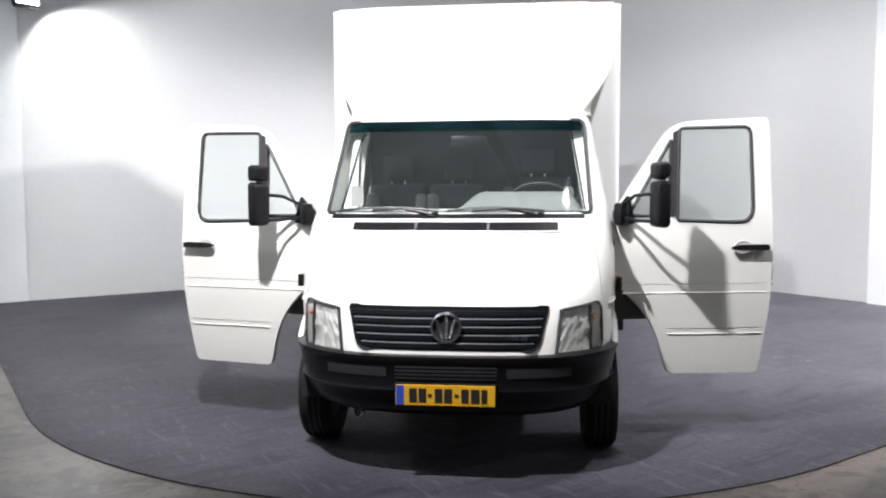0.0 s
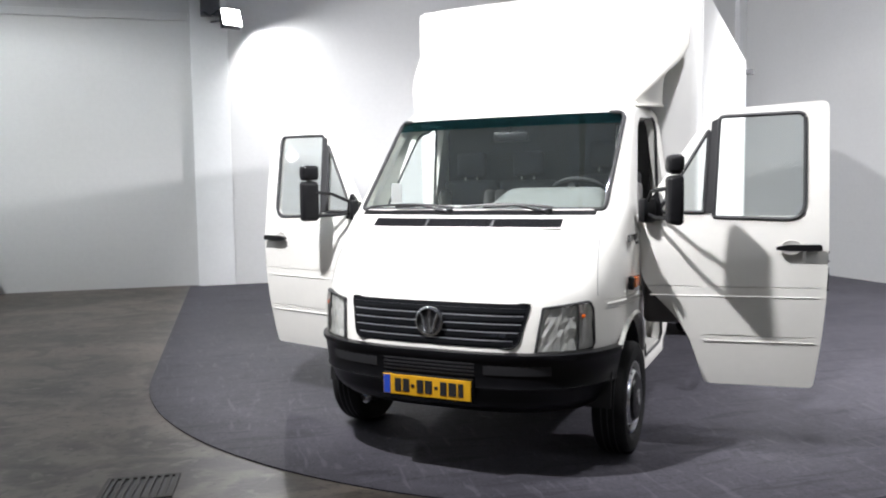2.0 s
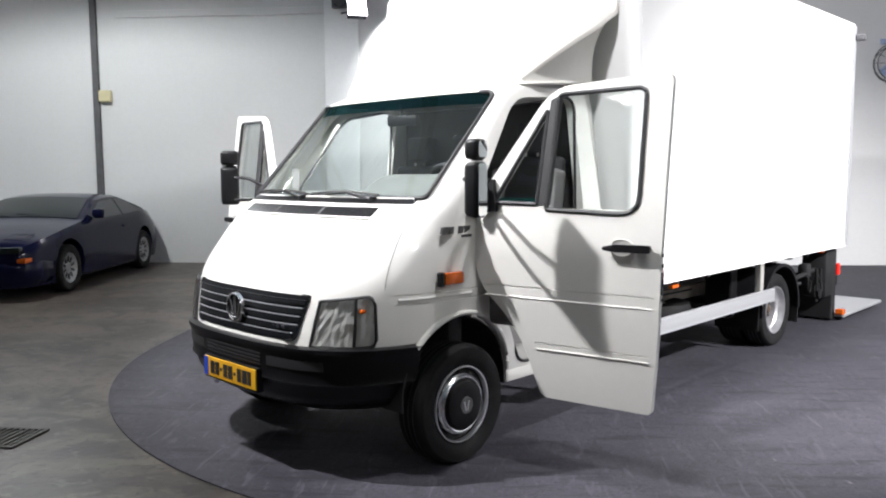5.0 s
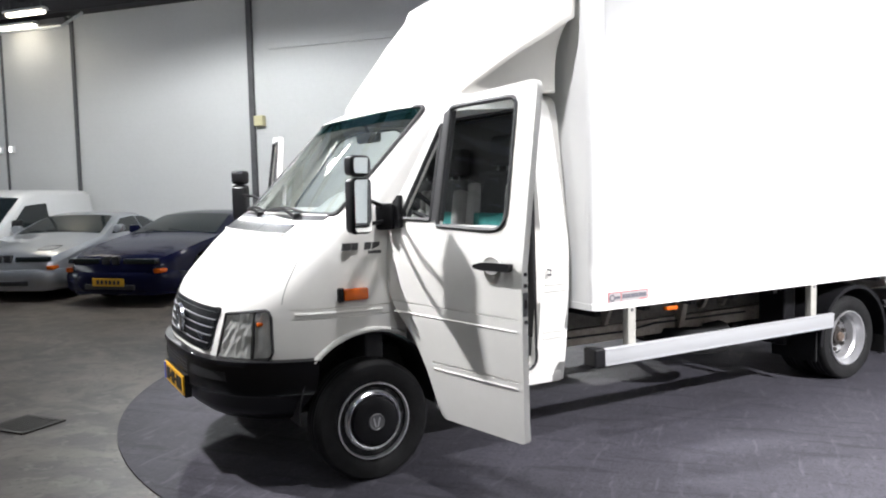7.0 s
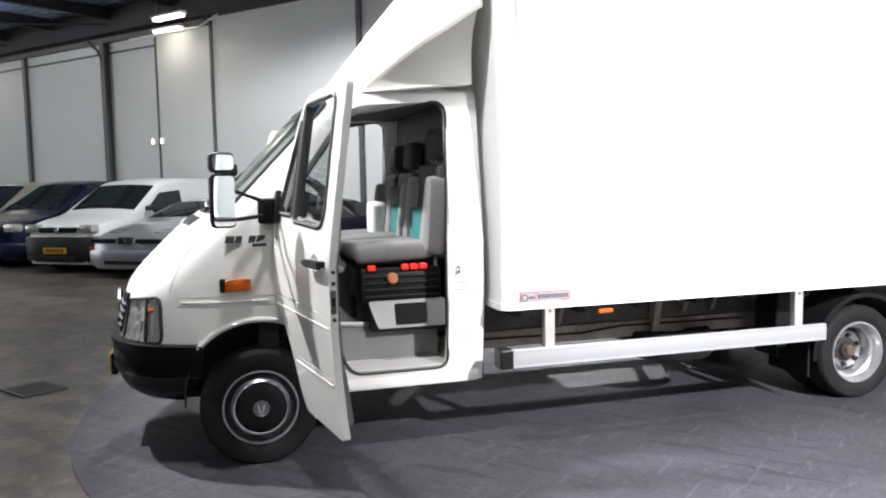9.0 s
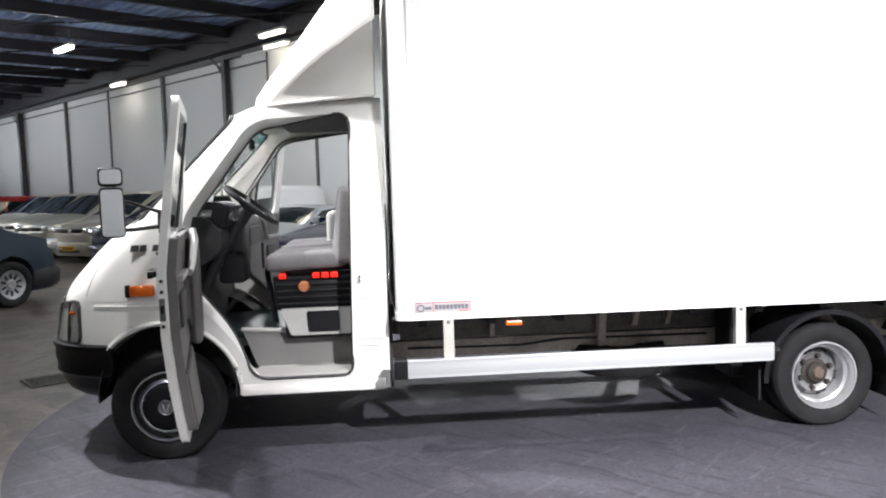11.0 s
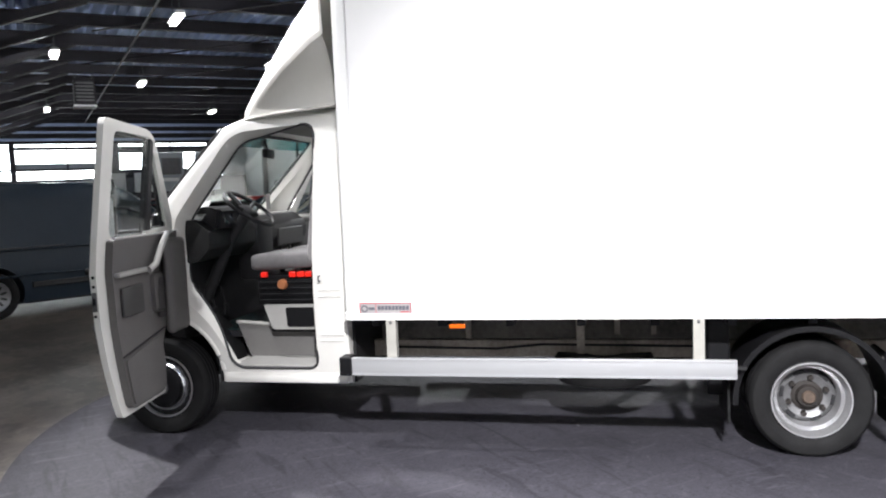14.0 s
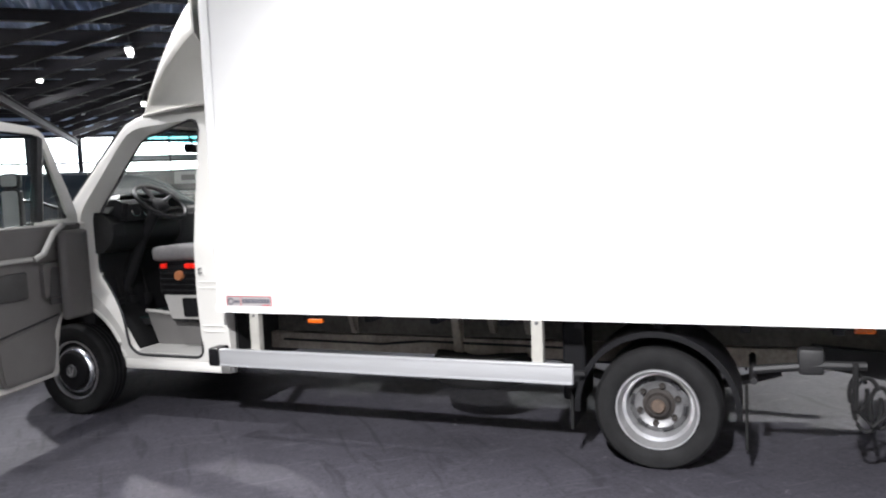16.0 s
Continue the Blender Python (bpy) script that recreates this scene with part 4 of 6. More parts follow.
part("vent_rim", tube([(x, front_y(x, 1.332, 0.006), 1.332) for x in np.linspace(-0.61, 0.61, 20)], 0.008, 6), WHITE, cv)
part("cowl_panel", front_patch(-0.76, 0.76, 1.405, 1.43, 0.006, 0.02, 24, 3), BLACK, truck, "black cowl below the screen", True)


def wiper(x0, x1, x2):
    z0 = 1.43
    w = part("wiper", tube([(x0, front_y(x0, z0, 0.03), z0 - 0.01), ((x0 + x1) / 2, front_y((x0 + x1) / 2, 1.462, 0.05), 1.462), (x1, front_y(x1, 1.45, 0.03), 1.45)], 0.009, 6), BLACK, truck, "black wiper arm")
    part("blade", tube([(x, front_y(x, 1.448 + 0.018 * math.sin(math.pi * (x - x2[0]) / (x2[1] - x2[0])), 0.018), 1.448 + 0.018 * math.sin(math.pi * (x - x2[0]) / (x2[1] - x2[0]))) for x in np.linspace(*x2, 12)], 0.008, 6), INK, w)
    part("pivot", lathe([(0, -0.02), (0.02, -0.02), (0.026, 0.02), (0, 0.02)], 14, pose(x0, front_y(x0, z0, 0.02), z0 - 0.01, 0, 90, 0)), BLACK, w)


wiper(-0.12, -0.5, (-0.72, -0.1))
wiper(0.5, 0.1, (-0.05, 0.52))

# creases, side lamps and marks on the wings
for s in (1, -1):
    part("crease", tube([Vector((s, 1, 1)) * cab_point(0.93, t, -0.003) for t in np.linspace(th_at_y(-0.4, 0.93), th_at_y(0.06, 0.93), 14)], 0.009, 8), WHITE, truck, "", True)
    il = part("side_indicator", slab(s * 0.95, s * 0.985, -0.168, -0.028, 0.99, 1.055, 0.012), ORANGE, truck, "orange side indicator lamp", True)
    part("surround", slab(s * 0.945, s * 0.978, -0.195, -0.162, 0.985, 1.06, 0.008), BLACK, il)
MARK = material("dark_model_mark", (0.05, 0.05, 0.052), 0.35, 0.3, 0.1, 30)
for y, w in ((-0.158, 0.046), (-0.106, 0.034), (-0.034, 0.036), (0.008, 0.042)):
    x = cab_w(1.275) - 0.004
    part("model_mark", prism([(y, 1.25), (y + w, 1.25), (y + w + 0.009, 1.288), (y + 0.009, 1.288)], 0, x - 0.01, x + 0.004), MARK, truck, "small dark model mark")
part("model_mark", slab(cab_w(1.24) - 0.012, cab_w(1.24) + 0.003, -0.012, 0.062, 1.228, 1.244, 0.002), MARK, truck, "small dark model mark")

STEPGREY = material("step_lining_plastic", (0.14, 0.136, 0.132), 0.6, 0, 0.08, 8, 0.1, 250)
# wheel arches, sills, pillar pressings
for s in (1, -1):
    a = [(0.0 + 0.405 * math.cos(t), 0.395 + 0.405 * math.sin(t)) for t in np.linspace(-0.1, math.pi + 0.1, 24)]
    out = [[(s * x, y, z) for y, z in a] for x in (0.55, 0.9)]
    inn = [[(s * x, y * 0.98, 0.395 + (z - 0.395) * 0.98) for y, z in a] for x in (0.55, 0.9)]
    part("arch_liner", sheet(out, inn), DARKMETAL, truck, "", True)
    part("arch_back", prism([(y, z) for y, z in a], 0, s * 0.5, s * 0.55), DARKMETAL, truck)
    arc = [(0.0 + 0.43 * math.cos(t), 0.395 + 0.43 * math.sin(t)) for t in np.linspace(0.1, math.pi - 0.72, 20)]
    part("arch_lip", tube([(s * (cab_w(z) - 0.004), y, z) for y, z in arc], 0.016, 8), WHITE, truck, "", True)
    outer, seal = [], []
    for k, (y, z) in enumerate(DOOR_HOLE):
        (ya, za), (yb, zb) = DOOR_HOLE[k - 1], DOOR_HOLE[(k + 1) % len(DOOR_HOLE)]
        ly = math.hypot(yb - ya, zb - za)
        ny, nz = (zb - za) / ly, -(yb - ya) / ly
        if ny * (0.7 - y) + nz * (1.25 - z) < 0:
            ny, nz = -ny, -nz
        f = max(0.0, min(1.0, (z - 0.55) / 0.35)) * max(0.0, min(1.0, (1.05 - y) / 0.35))
        outer.append((s * (cab_w(z) - 0.003), y, z))
        seal.append((s * (cab_w(z) - 0.135 * f), y + 0.04 * f * ny, z + 0.04 * f * nz))
    deeper = [(x - s * 0.012, y, z) for x, y, z in seal]
    part("door_jamb", sheet([outer + outer[:1], seal + seal[:1]], [[(x - s * 0.012, y, z) for x, y, z in outer + outer[:1]], deeper + deeper[:1]]), WHITE, truck, "white painted door jamb", True)
    part("door_seal", tube(seal + seal[:1], 0.0095, 6), SEAL, truck, "black rubber door seal", True)
    for z in (0.97, 0.93, 0.68, 0.64):
        part("pillar_crease", tube([(s * (cab_w(z) + 0.001), y, z) for y in (1.14, 1.29)], 0.006, 6), WHITE, truck, "", True)
    bolt = part("striker", tube([(s * 0.945, 1.16, 1.06), (s * 0.985, 1.16, 1.06), (s * 0.985, 1.16, 1.03), (s * 0.945, 1.16, 1.03)], 0.006, 6), STEELCOL, truck, "small steel door striker")
    part("striker_plate", slab(s * 0.944, s * 0.956, 1.135, 1.185, 1.01, 1.08, 0.004), WHITE, bolt)
    for z in (0.62, 1.3):
        part("hinge", slab(s * 0.9, s * 0.955, 0.11, 0.16, z + 0.3 - (0.3 if z > 1 else 0), z + 0.38 - (0.3 if z > 1 else 0), 0.008), WHITE, truck, "white door hinge")
    part("sill", slab(s * 0.84, s * 0.9, 0.42, 1.3, 0.352, 0.43, 0.015), WHITE, truck, "", True)
    part("step_well", slab(s * 0.62, s * 0.9, 0.5, 1.1, 0.44, 0.475, 0.004), CABIN_LIGHT, truck, "pale grey step")
    part("floor_lip", tube([(s * 0.63, 0.4, 0.715), (s * 0.63, 0.75, 0.69), (s * 0.63, 1.12, 0.665)], 0.014, 8), CABIN_LIGHT, truck, "pale floor edge", True)
    part("step_side", prism(rounded([(0.5, 0.46), (1.12, 0.46), (1.12, 0.66), (0.4, 0.72)], 0.04), 0, s * 0.6, s * 0.63), STEPGREY, truck, "grey plastic step lining")

# roof fairing
EDGE = [(0.775, 0.64, 2.07), (0.8, 0.665, 2.11), (0.855, 0.745, 2.185), (0.915, 0.85, 2.272), (0.975, 0.97, 2.36), (1.025, 1.1, 2.44), (1.048, 1.2, 2.508), (1.056, 1.28, 2.556), (1.066, 1.278, 2.74), (1.055, 1.278, 2.9), (1.0, 1.28, 2.968)]
MID = [(0.527, 2.07), (0.545, 2.16), (0.639, 2.28), (0.748, 2.41), (0.863, 2.55), (0.959, 2.675), (1.044, 2.775), (1.132, 2.88), (1.215, 2.95), (1.26, 2.985), (1.28, 2.992)]
out, inn = [], []
for (ex, ey, ez), (my, mz) in zip(EDGE, MID):
    row = []
    for k in np.linspace(-1, 1, 45):
        t = math.copysign(1 - (1 - abs(k)) ** 1.8, k)
        a = abs(t) ** 8
        row.append(Vector((ex * t, my + (ey - my) * a, mz + (ez - mz) * a)))
    out.append(row)
    inn.append([p + Vector((0, 0.02, -0.015)) for p in row])
fr = part("roof_fairing", sheet(out, inn), FAIR, truck, "white moulded roof fairing", True, 50)
for s in (1, -1):
    out, inn = [], []
    for k, (ex, ey, ez) in enumerate(EDGE[:8]):
        by = ey + 0.013 * k / 7
        bx, bz = 0.8 + 0.076 * min(1, k / 4), 2.085 + 0.05 * (ey - 0.64) / 0.64
        row = []
        for t in np.linspace(0, 1, 12):
            row.append(Vector((s * (bx + (ex - bx) * (1 - t) ** 3.3), ey + (by - ey) * t, ez + (bz - ez) * t)))
        out.append(row)
        inn.append([p - Vector((s * 0.02, 0, 0.004)) for p in row])
    part("side_panel", sheet(out, inn), FAIR, fr, "", True, 50)
    part("foot_flange", tube([(s * (0.802 + 0.076 * min(1, k / 4)), e[1], 2.083 + 0.05 * (e[1] - 0.64) / 0.64) for k, e in enumerate(EDGE[:8])], 0.011, 6), FAIR, fr, "", True)
part("roof_panel", slab(-0.7, 0.7, 0.75, 1.3, 2.1, 2.136, 0.015), WHITE, truck, "", True)

# cargo box
BX, BY0, BY1, BZ0, BZ1 = 1.13, 1.368, 5.5, 0.807, 3.0
plan = rounded([(-BX, BY0), (BX, BY0), (BX, BY1), (-BX, BY1)], [0.075, 0.075, 0.02, 0.02], 8)
bm = prism(plan, 2, BZ0 + 0.03, BZ1)
top = [e for e in bm.edges if all(v.co.z > BZ1 - 0.001 for v in e.verts)]
bmesh.ops.bevel(bm, geom=top, offset=0.05, segments=4, affect="EDGES", profile=0.5)
bx = part("cargo_box", bm, GRP, truck, "plain white cargo box", True, 30)
part("base_rail", prism(rounded([(-BX - 0.006, BY0 - 0.006), (BX + 0.006, BY0 - 0.006), (BX + 0.006, BY1), (-BX - 0.006, BY1)], [0.075, 0.075, 0.02, 0.02], 8), 2, BZ0, BZ0 + 0.04), GRP, bx)
for s in (1, -1):
    part("panel_seam", slab(s * BX, s * (BX + 0.004), 4.5, 4.53, BZ0 + 0.04, BZ1 - 0.06, 0.001), GRP, bx)
    part("front_post", slab(s * BX, s * (BX + 0.005), BY0 + 0.09, BY0 + 0.098, BZ0 + 0.04, BZ1 - 0.06), GRP, bx)
    part("rear_post", slab(s * (BX - 0.03), s * (BX + 0.008), BY1 - 0.07, BY1 + 0.02, BZ0, BZ1 - 0.02, 0.006), ALU, bx)
    part("marker_lamp", slab(s * (BX + 0.005), s * (BX + 0.09), BY1 - 0.02, BY1 + 0.05, BZ1 - 0.16, BZ1 - 0.1, 0.012), STEELCOL, bx, "small grey marker lamp")
st = part("sticker", slab(BX + 0.0005, BX + 0.003, 1.475, 1.8, 0.84, 0.912), STICK, bx, "small white sticker with a red border")
for a, b, c, d in ((1.475, 1.8, 0.84, 0.846), (1.475, 1.8, 0.906, 0.912), (1.475, 1.481, 0.846, 0.906), (1.794, 1.8, 0.846, 0.906), (1.577, 1.581, 0.846, 0.906)):
    part("border", slab(BX + 0.003, BX + 0.0045, a, b, c, d), STICK_RED, st)
part("mark", moved(lathe([(0.014, 0), (0.022, 0), (0.022, 0.002), (0.014, 0.002)], 20), pose(BX + 0.003, 1.507, 0.876)), STICK_GREY, st)
part("mark_bar", slab(BX + 0.003, BX + 0.0045, 1.532, 1.57, 0.868, 0.884), STICK_GREY, st)
for k in range(9):
    part("text_bar", slab(BX + 0.003, BX + 0.0045, 1.59 + k * 0.022, 1.608 + k * 0.022, 0.867, 0.893), STICK_GREY, st)
part("text_bar", slab(BX + 0.003, BX + 0.0045, 1.73, 1.785, 0.852, 0.859), STICK_RED, st)

# side guards
for s in (1, -1):
    for y in (1.635, 3.4):
        gp = part("guard_post", slab(s * 1.085, s * 1.135, y, y + 0.062, 0.57, 0.815, 0.004), POSTWHITE, truck, "pale steel guard post")
        part("post_bolt", lathe([(0, 0.006), (0.009, 0.005), (0.011, 0), (0, 0)], 6, pose(s * 1.135, y + 0.031, 0.79, 0, 0, 0 if s > 0 else 180)), STEELCOL, gp)
    rl = part("side_rail", slab(s * 1.136, s * 1.168, 1.42, 3.625, 0.475, 0.582, 0.004), ALU, truck, "pale aluminium side rail", True)
    for z in (0.477, 0.568):
        part("rail_lip", slab(s * 1.168, s * 1.172, 1.422, 3.62, z, z + 0.01), ALU, rl)
    part("end_cap", slab(s * 1.06, s * 1.172, 1.34, 1.42, 0.471, 0.586, 0.01), BLACK, rl, "black plastic end cap")
    part("rear_stub", slab(s * 1.1, s * 1.13, 3.6, 3.68, 0.52, 0.54), DARKMETAL, rl)

# chassis under the box
BEARER = material("olive_grey_bearer", (0.1, 0.094, 0.08), 0.75, 0.1, 0.5, 4, 0.2, 40)
part("chassis_rail", slab(0.4, 0.47, 0.9, 5.5, 0.445, 0.556, 0.006), CHASSIS, truck, "grimy steel chassis rail")
part("chassis_rail", slab(-0.47, -0.4, 0.9, 5.5, 0.445, 0.556, 0.006), CHASSIS, truck, "grimy steel chassis rail")
for y in np.arange(1.5, 5.4, 0.42):
    part("cross_member", slab(-0.98, 0.98, y, y + 0.05, 0.74, 0.806, 0.004), DARKMETAL, truck)
part("long_bearer", slab(0.43, 0.462, 1.4, 5.45, 0.566, 0.74, 0.003), BEARER, truck)
part("long_bearer", slab(-0.462, -0.43, 1.4, 5.45, 0.566, 0.74, 0.003), BEARER, truck)
part("box_floor", slab(-1.1, 1.1, 1.4, 5.48, 0.808, 0.84), CHASSIS, truck)
for s in (1, -1):
    for y, w, z0 in ((2.0, 0.03, 0.57), (2.73, 0.05, 0.46), (2.97, 0.035, 0.6), (3.2, 0.03, 0.6)):
        part("rail_bracket", prism([(0.465, z0), (0.5, z0), (0.56, 0.7), (0.56, 0.74), (0.465, 0.74)], 1, y, y + w) if s > 0 else prism([(-0.465, z0), (-0.5, z0), (-0.56, 0.7), (-0.56, 0.74), (-0.465, 0.74)], 1, y, y + w), CHASSIS, truck, "grimy steel bracket")
    part("brake_line", tube([(s * 0.478, 1.45, 0.51), (s * 0.478, 2.2, 0.5), (s * 0.48, 2.5, 0.53), (s * 0.478, 3.5, 0.52)], 0.008, 6), DARKMETAL, truck)
    part("wheel_box", slab(s * 0.6, s * 0.84, 3.5, 3.63, 0.3, 0.79, 0.015), BLACK, truck, "dark plastic panel before the rear wheel")
part("fuel_tank", slab(-0.95, -0.5, 1.7, 2.6, 0.36, 0.66, 0.06), DARKMETAL, truck, "dark fuel tank", True)
part("spare_wheel", lathe([(0.12, -0.08), (0.3, -0.09), (0.325, -0.05), (0.325, 0.05), (0.3, 0.09), (0.12, 0.08)], 36, pose(0.42, 2.9, 0.39, 0, 90, 0)), RUBBER, truck, "spare wheel under the chassis", True)
part("spare_carrier", slab(-0.3, 0.6, 2.85, 2.95, 0.28, 0.3), DARKMETAL, truck)
part("drive_shaft", tube([(0, 0.9, 0.42), (0, 3.9, 0.36)], 0.045, 12), DARKMETAL, truck, "", True)
part("gearbox", slab(-0.2, 0.2, 0.2, 1.0, 0.3, 0.58, 0.06), DARKMETAL, truck, "", True)
part("exhaust", tube([(-0.3, 1.0, 0.36), (-0.32, 2.2, 0.36), (-0.3, 3.3, 0.42), (-0.55, 4.9, 0.4)], 0.03, 10), CHASSIS, truck, "", True)
ax = part("rear_axle", tube([(-0.75, 4.02, 0.33), (0.75, 4.02, 0.33)], 0.06, 14), DARKMETAL, truck, "", True)
part("differential", lathe([(0, -0.15), (0.12, -0.12), (0.16, 0), (0.12, 0.12), (0, 0.15)], 20, pose(0, 4.02, 0.34)), DARKMETAL, ax, "", True)
for s in (1, -1):
    part("leaf_spring", tube([(s * 0.42, y, 0.42 - 0.12 * math.sin(math.pi * (y - 3.4) / 1.25)) for y in np.linspace(3.4, 4.65, 12)], 0.03, 6), DARKMETAL, ax)
    part("front_axle", tube([(s * 0.2, 0, 0.3), (s * 0.7, 0, 0.32)], 0.045, 10), DARKMETAL, truck)
part("under_shield", slab(-0.6, 0.6, -0.5, 0.3, 0.33, 0.37, 0.01), DARKMETAL, truck)

# rear mudguards, flaps, lift gear
for s in (1, -1):
    a = [(4.03 + 0.42 * math.cos(t), 0.33 + 0.42 * math.sin(t)) for t in np.linspace(-0.05, math.pi + 0.05, 26)]
    out = [[(s * x, y, z) for y, z in a] for x in (0.62, 1.02, 1.06, 1.07)]
    inn = [[(s * x, 4.03 + (y - 4.03) * k, 0.33 + (z - 0.33) * k) for y, z in a] for x, k in ((0.62, 0.97), (1.02, 0.97), (1.06, 0.95), (1.07, 0.93))]
    mg = part("mudguard", sheet(out, inn), BLACK, truck, "black plastic mudguard", True, 50)
    part("mud_flap", slab(s * 0.66, s * 1.05, 4.46, 4.475, 0.16, 0.4, 0.003), RUBBER, mg, "black rubber mud flap")
    part("front_flap", slab(s * 0.66, s * 1.05, 3.585, 3.6, 0.2, 0.42, 0.003), RUBBER, mg, "black rubber mud flap")
    part("stay", tube([(s * 0.43, 4.5, 0.52), (s * 1.0, 4.5, 0.5)], 0.018, 8), DARKMETAL, mg)
    part("side_marker", slab(s * 1.05, s * 1.085, 2.012, 2.11, 0.745, 0.772, 0.006), ORANGE, truck, "orange side marker lamp")
    part("side_marker", slab(s * 1.05, s * 1.085, 4.94, 5.03, 0.77, 0.802, 0.006), ORANGE, truck, "orange side marker lamp")
    part("lift_arm", prism([(4.75, 0.5), (5.45, 0.38), (5.55, 0.42), (5.5, 0.55), (4.8, 0.6)], 0, s * 0.5, s * 0.58), DARKMETAL, truck)
    part("rear_bracket", slab(s * 0.8, s * 1.05, 5.2, 5.5, 0.3, 0.78, 0.03), DARKMETAL, truck, "", True)
    part("side_stay", tube([(s * 1.0, 4.5, 0.56), (s * 1.02, 4.8, 0.6), (s * 1.0, 5.0, 0.6)], 0.022, 8), DARKMETAL, truck)
    part("rear_lamp", slab(s * 0.8, s * 1.06, 5.52, 5.58, 0.5, 0.62, 0.012), RED, truck, "red rear lamp")
for k, (y, z, r) in enumerate(((5.0, 0.42, 0.13), (5.06, 0.4, 0.1), (4.97, 0.46, 0.085))):
    part("hose", tube([(1.03 - 0.03 * k, y + r * 0.45 * math.cos(t), z + r * math.sin(t)) for t in np.linspace(0.6, 2 * math.pi + 0.3, 24)], 0.011, 7), RUBBER, truck, "", True)
part("coupling", slab(0.95, 1.04, 4.7, 4.82, 0.55, 0.68, 0.02), DARKMETAL, truck, "", True)
part("hose", tube([(1.04, 4.95, 0.62), (1.05, 4.95, 0.4), (1.05, 5.02, 0.32), (1.04, 5.1, 0.4), (1.02, 5.12, 0.6)], 0.014, 8), RUBBER, truck)
part("underrun_bar", slab(-1.05, 1.05, 5.45, 5.53, 0.4, 0.5, 0.01), DARKMETAL, truck)
tp = part("tail_lift", slab(-1.08, 1.1, 5.62, 6.9, 0.05, 0.085, 0.01), ALU, truck, "pale lowered tail lift platform")
part("tail_hinge", slab(-1.0, 1.0, 5.53, 5.64, 0.03, 0.36, 0.01), DARKMETAL, tp)
part("warning_lamp", slab(1.02, 1.1, 5.58, 5.66, 0.08, 0.14, 0.01), ORANGE, tp, "orange lamp")

# wheels
DISC = material("wheel_disc_steel", (0.2, 0.2, 0.205), 0.45, 0.6, 0.25, 14)
TYRE = [(0.205, -0.07), (0.225, -0.088), (0.27, -0.0975), (0.305, -0.094), (0.32, -0.08), (0.327, -0.06), (0.327, 0.06), (0.32, 0.08), (0.305, 0.094), (0.27, 0.0975), (0.225, 0.088), (0.205, 0.07)]


MARKGREY = material("worn_badge_grey", (0.16, 0.16, 0.165), 0.45, 0.5, 0.2, 30)


def tyre(parent, m):
    t = part("tyre", lathe(TYRE, 56, m), RUBBER, parent, "", True)
    for x in (-0.035, 0.0, 0.035):
        part("tread_groove", lathe([(0.3275, x - 0.004), (0.3282, x - 0.004), (0.3282, x + 0.004), (0.3275, x + 0.004)], 56, m), INK, t)


def front_wheel(s):
    m = pose(s * 0.86, 0, 0.327, 0, 0, 0 if s > 0 else 180)
    w = thing("wheel", "", "")
    w.parent = truck
    tyre(w, m)
    part("rim", lathe([(0.196, 0.06), (0.201, 0.084), (0.208, 0.084), (0.21, 0.07), (0.2, 0.05), (0.196, 0.06)], 56, m), STEEL, w, "silver steel rim", True)
    part("wheel_disc", lathe([(0.0, 0.05), (0.13, 0.05), (0.15, 0.06), (0.165, 0.062), (0.172, 0.045), (0.192, 0.05), (0.195, -0.07), (0, -0.07)], 48, m), DARKMETAL, w, "dark wheel disc", True)
    hub = part("hub_cap", lathe([(0, 0.108), (0.06, 0.108), (0.1, 0.112), (0.128, 0.104), (0.136, 0.08), (0.134, 0.06), (0, 0.06)], 48, m), BLACK, w, "black plastic hub cap", True)
    part("cap_badge", lathe([(0, 0.112), (0.036, 0.112), (0.04, 0.116), (0.045, 0.115), (0.046, 0.108), (0, 0.108)], 28, m), MARKGREY, hub, "dim grey round badge", True)
    for k in (-1, 1):
        part("badge_bar", slab(0.11, 0.1145, k * 0.012 - 0.004, k * 0.012 + 0.004, -0.026, 0.026, 0.001, m @ pose(0, 0, 0, -k * 14)), STEEL, hub)
    for k in range(12):
        a = k * math.pi / 6
        part("slot", slab(0.058, 0.066, -0.016, 0.016, 0.163, 0.178, 0.003, m @ pose(0, 0, 0, k * 30)), INK, w)
    part("trim_ring", lathe([(0.138, 0.07), (0.141, 0.088), (0.149, 0.09), (0.16, 0.08), (0.168, 0.06), (0.138, 0.06)], 48, m), CHROME, w, "bright trim ring", True)


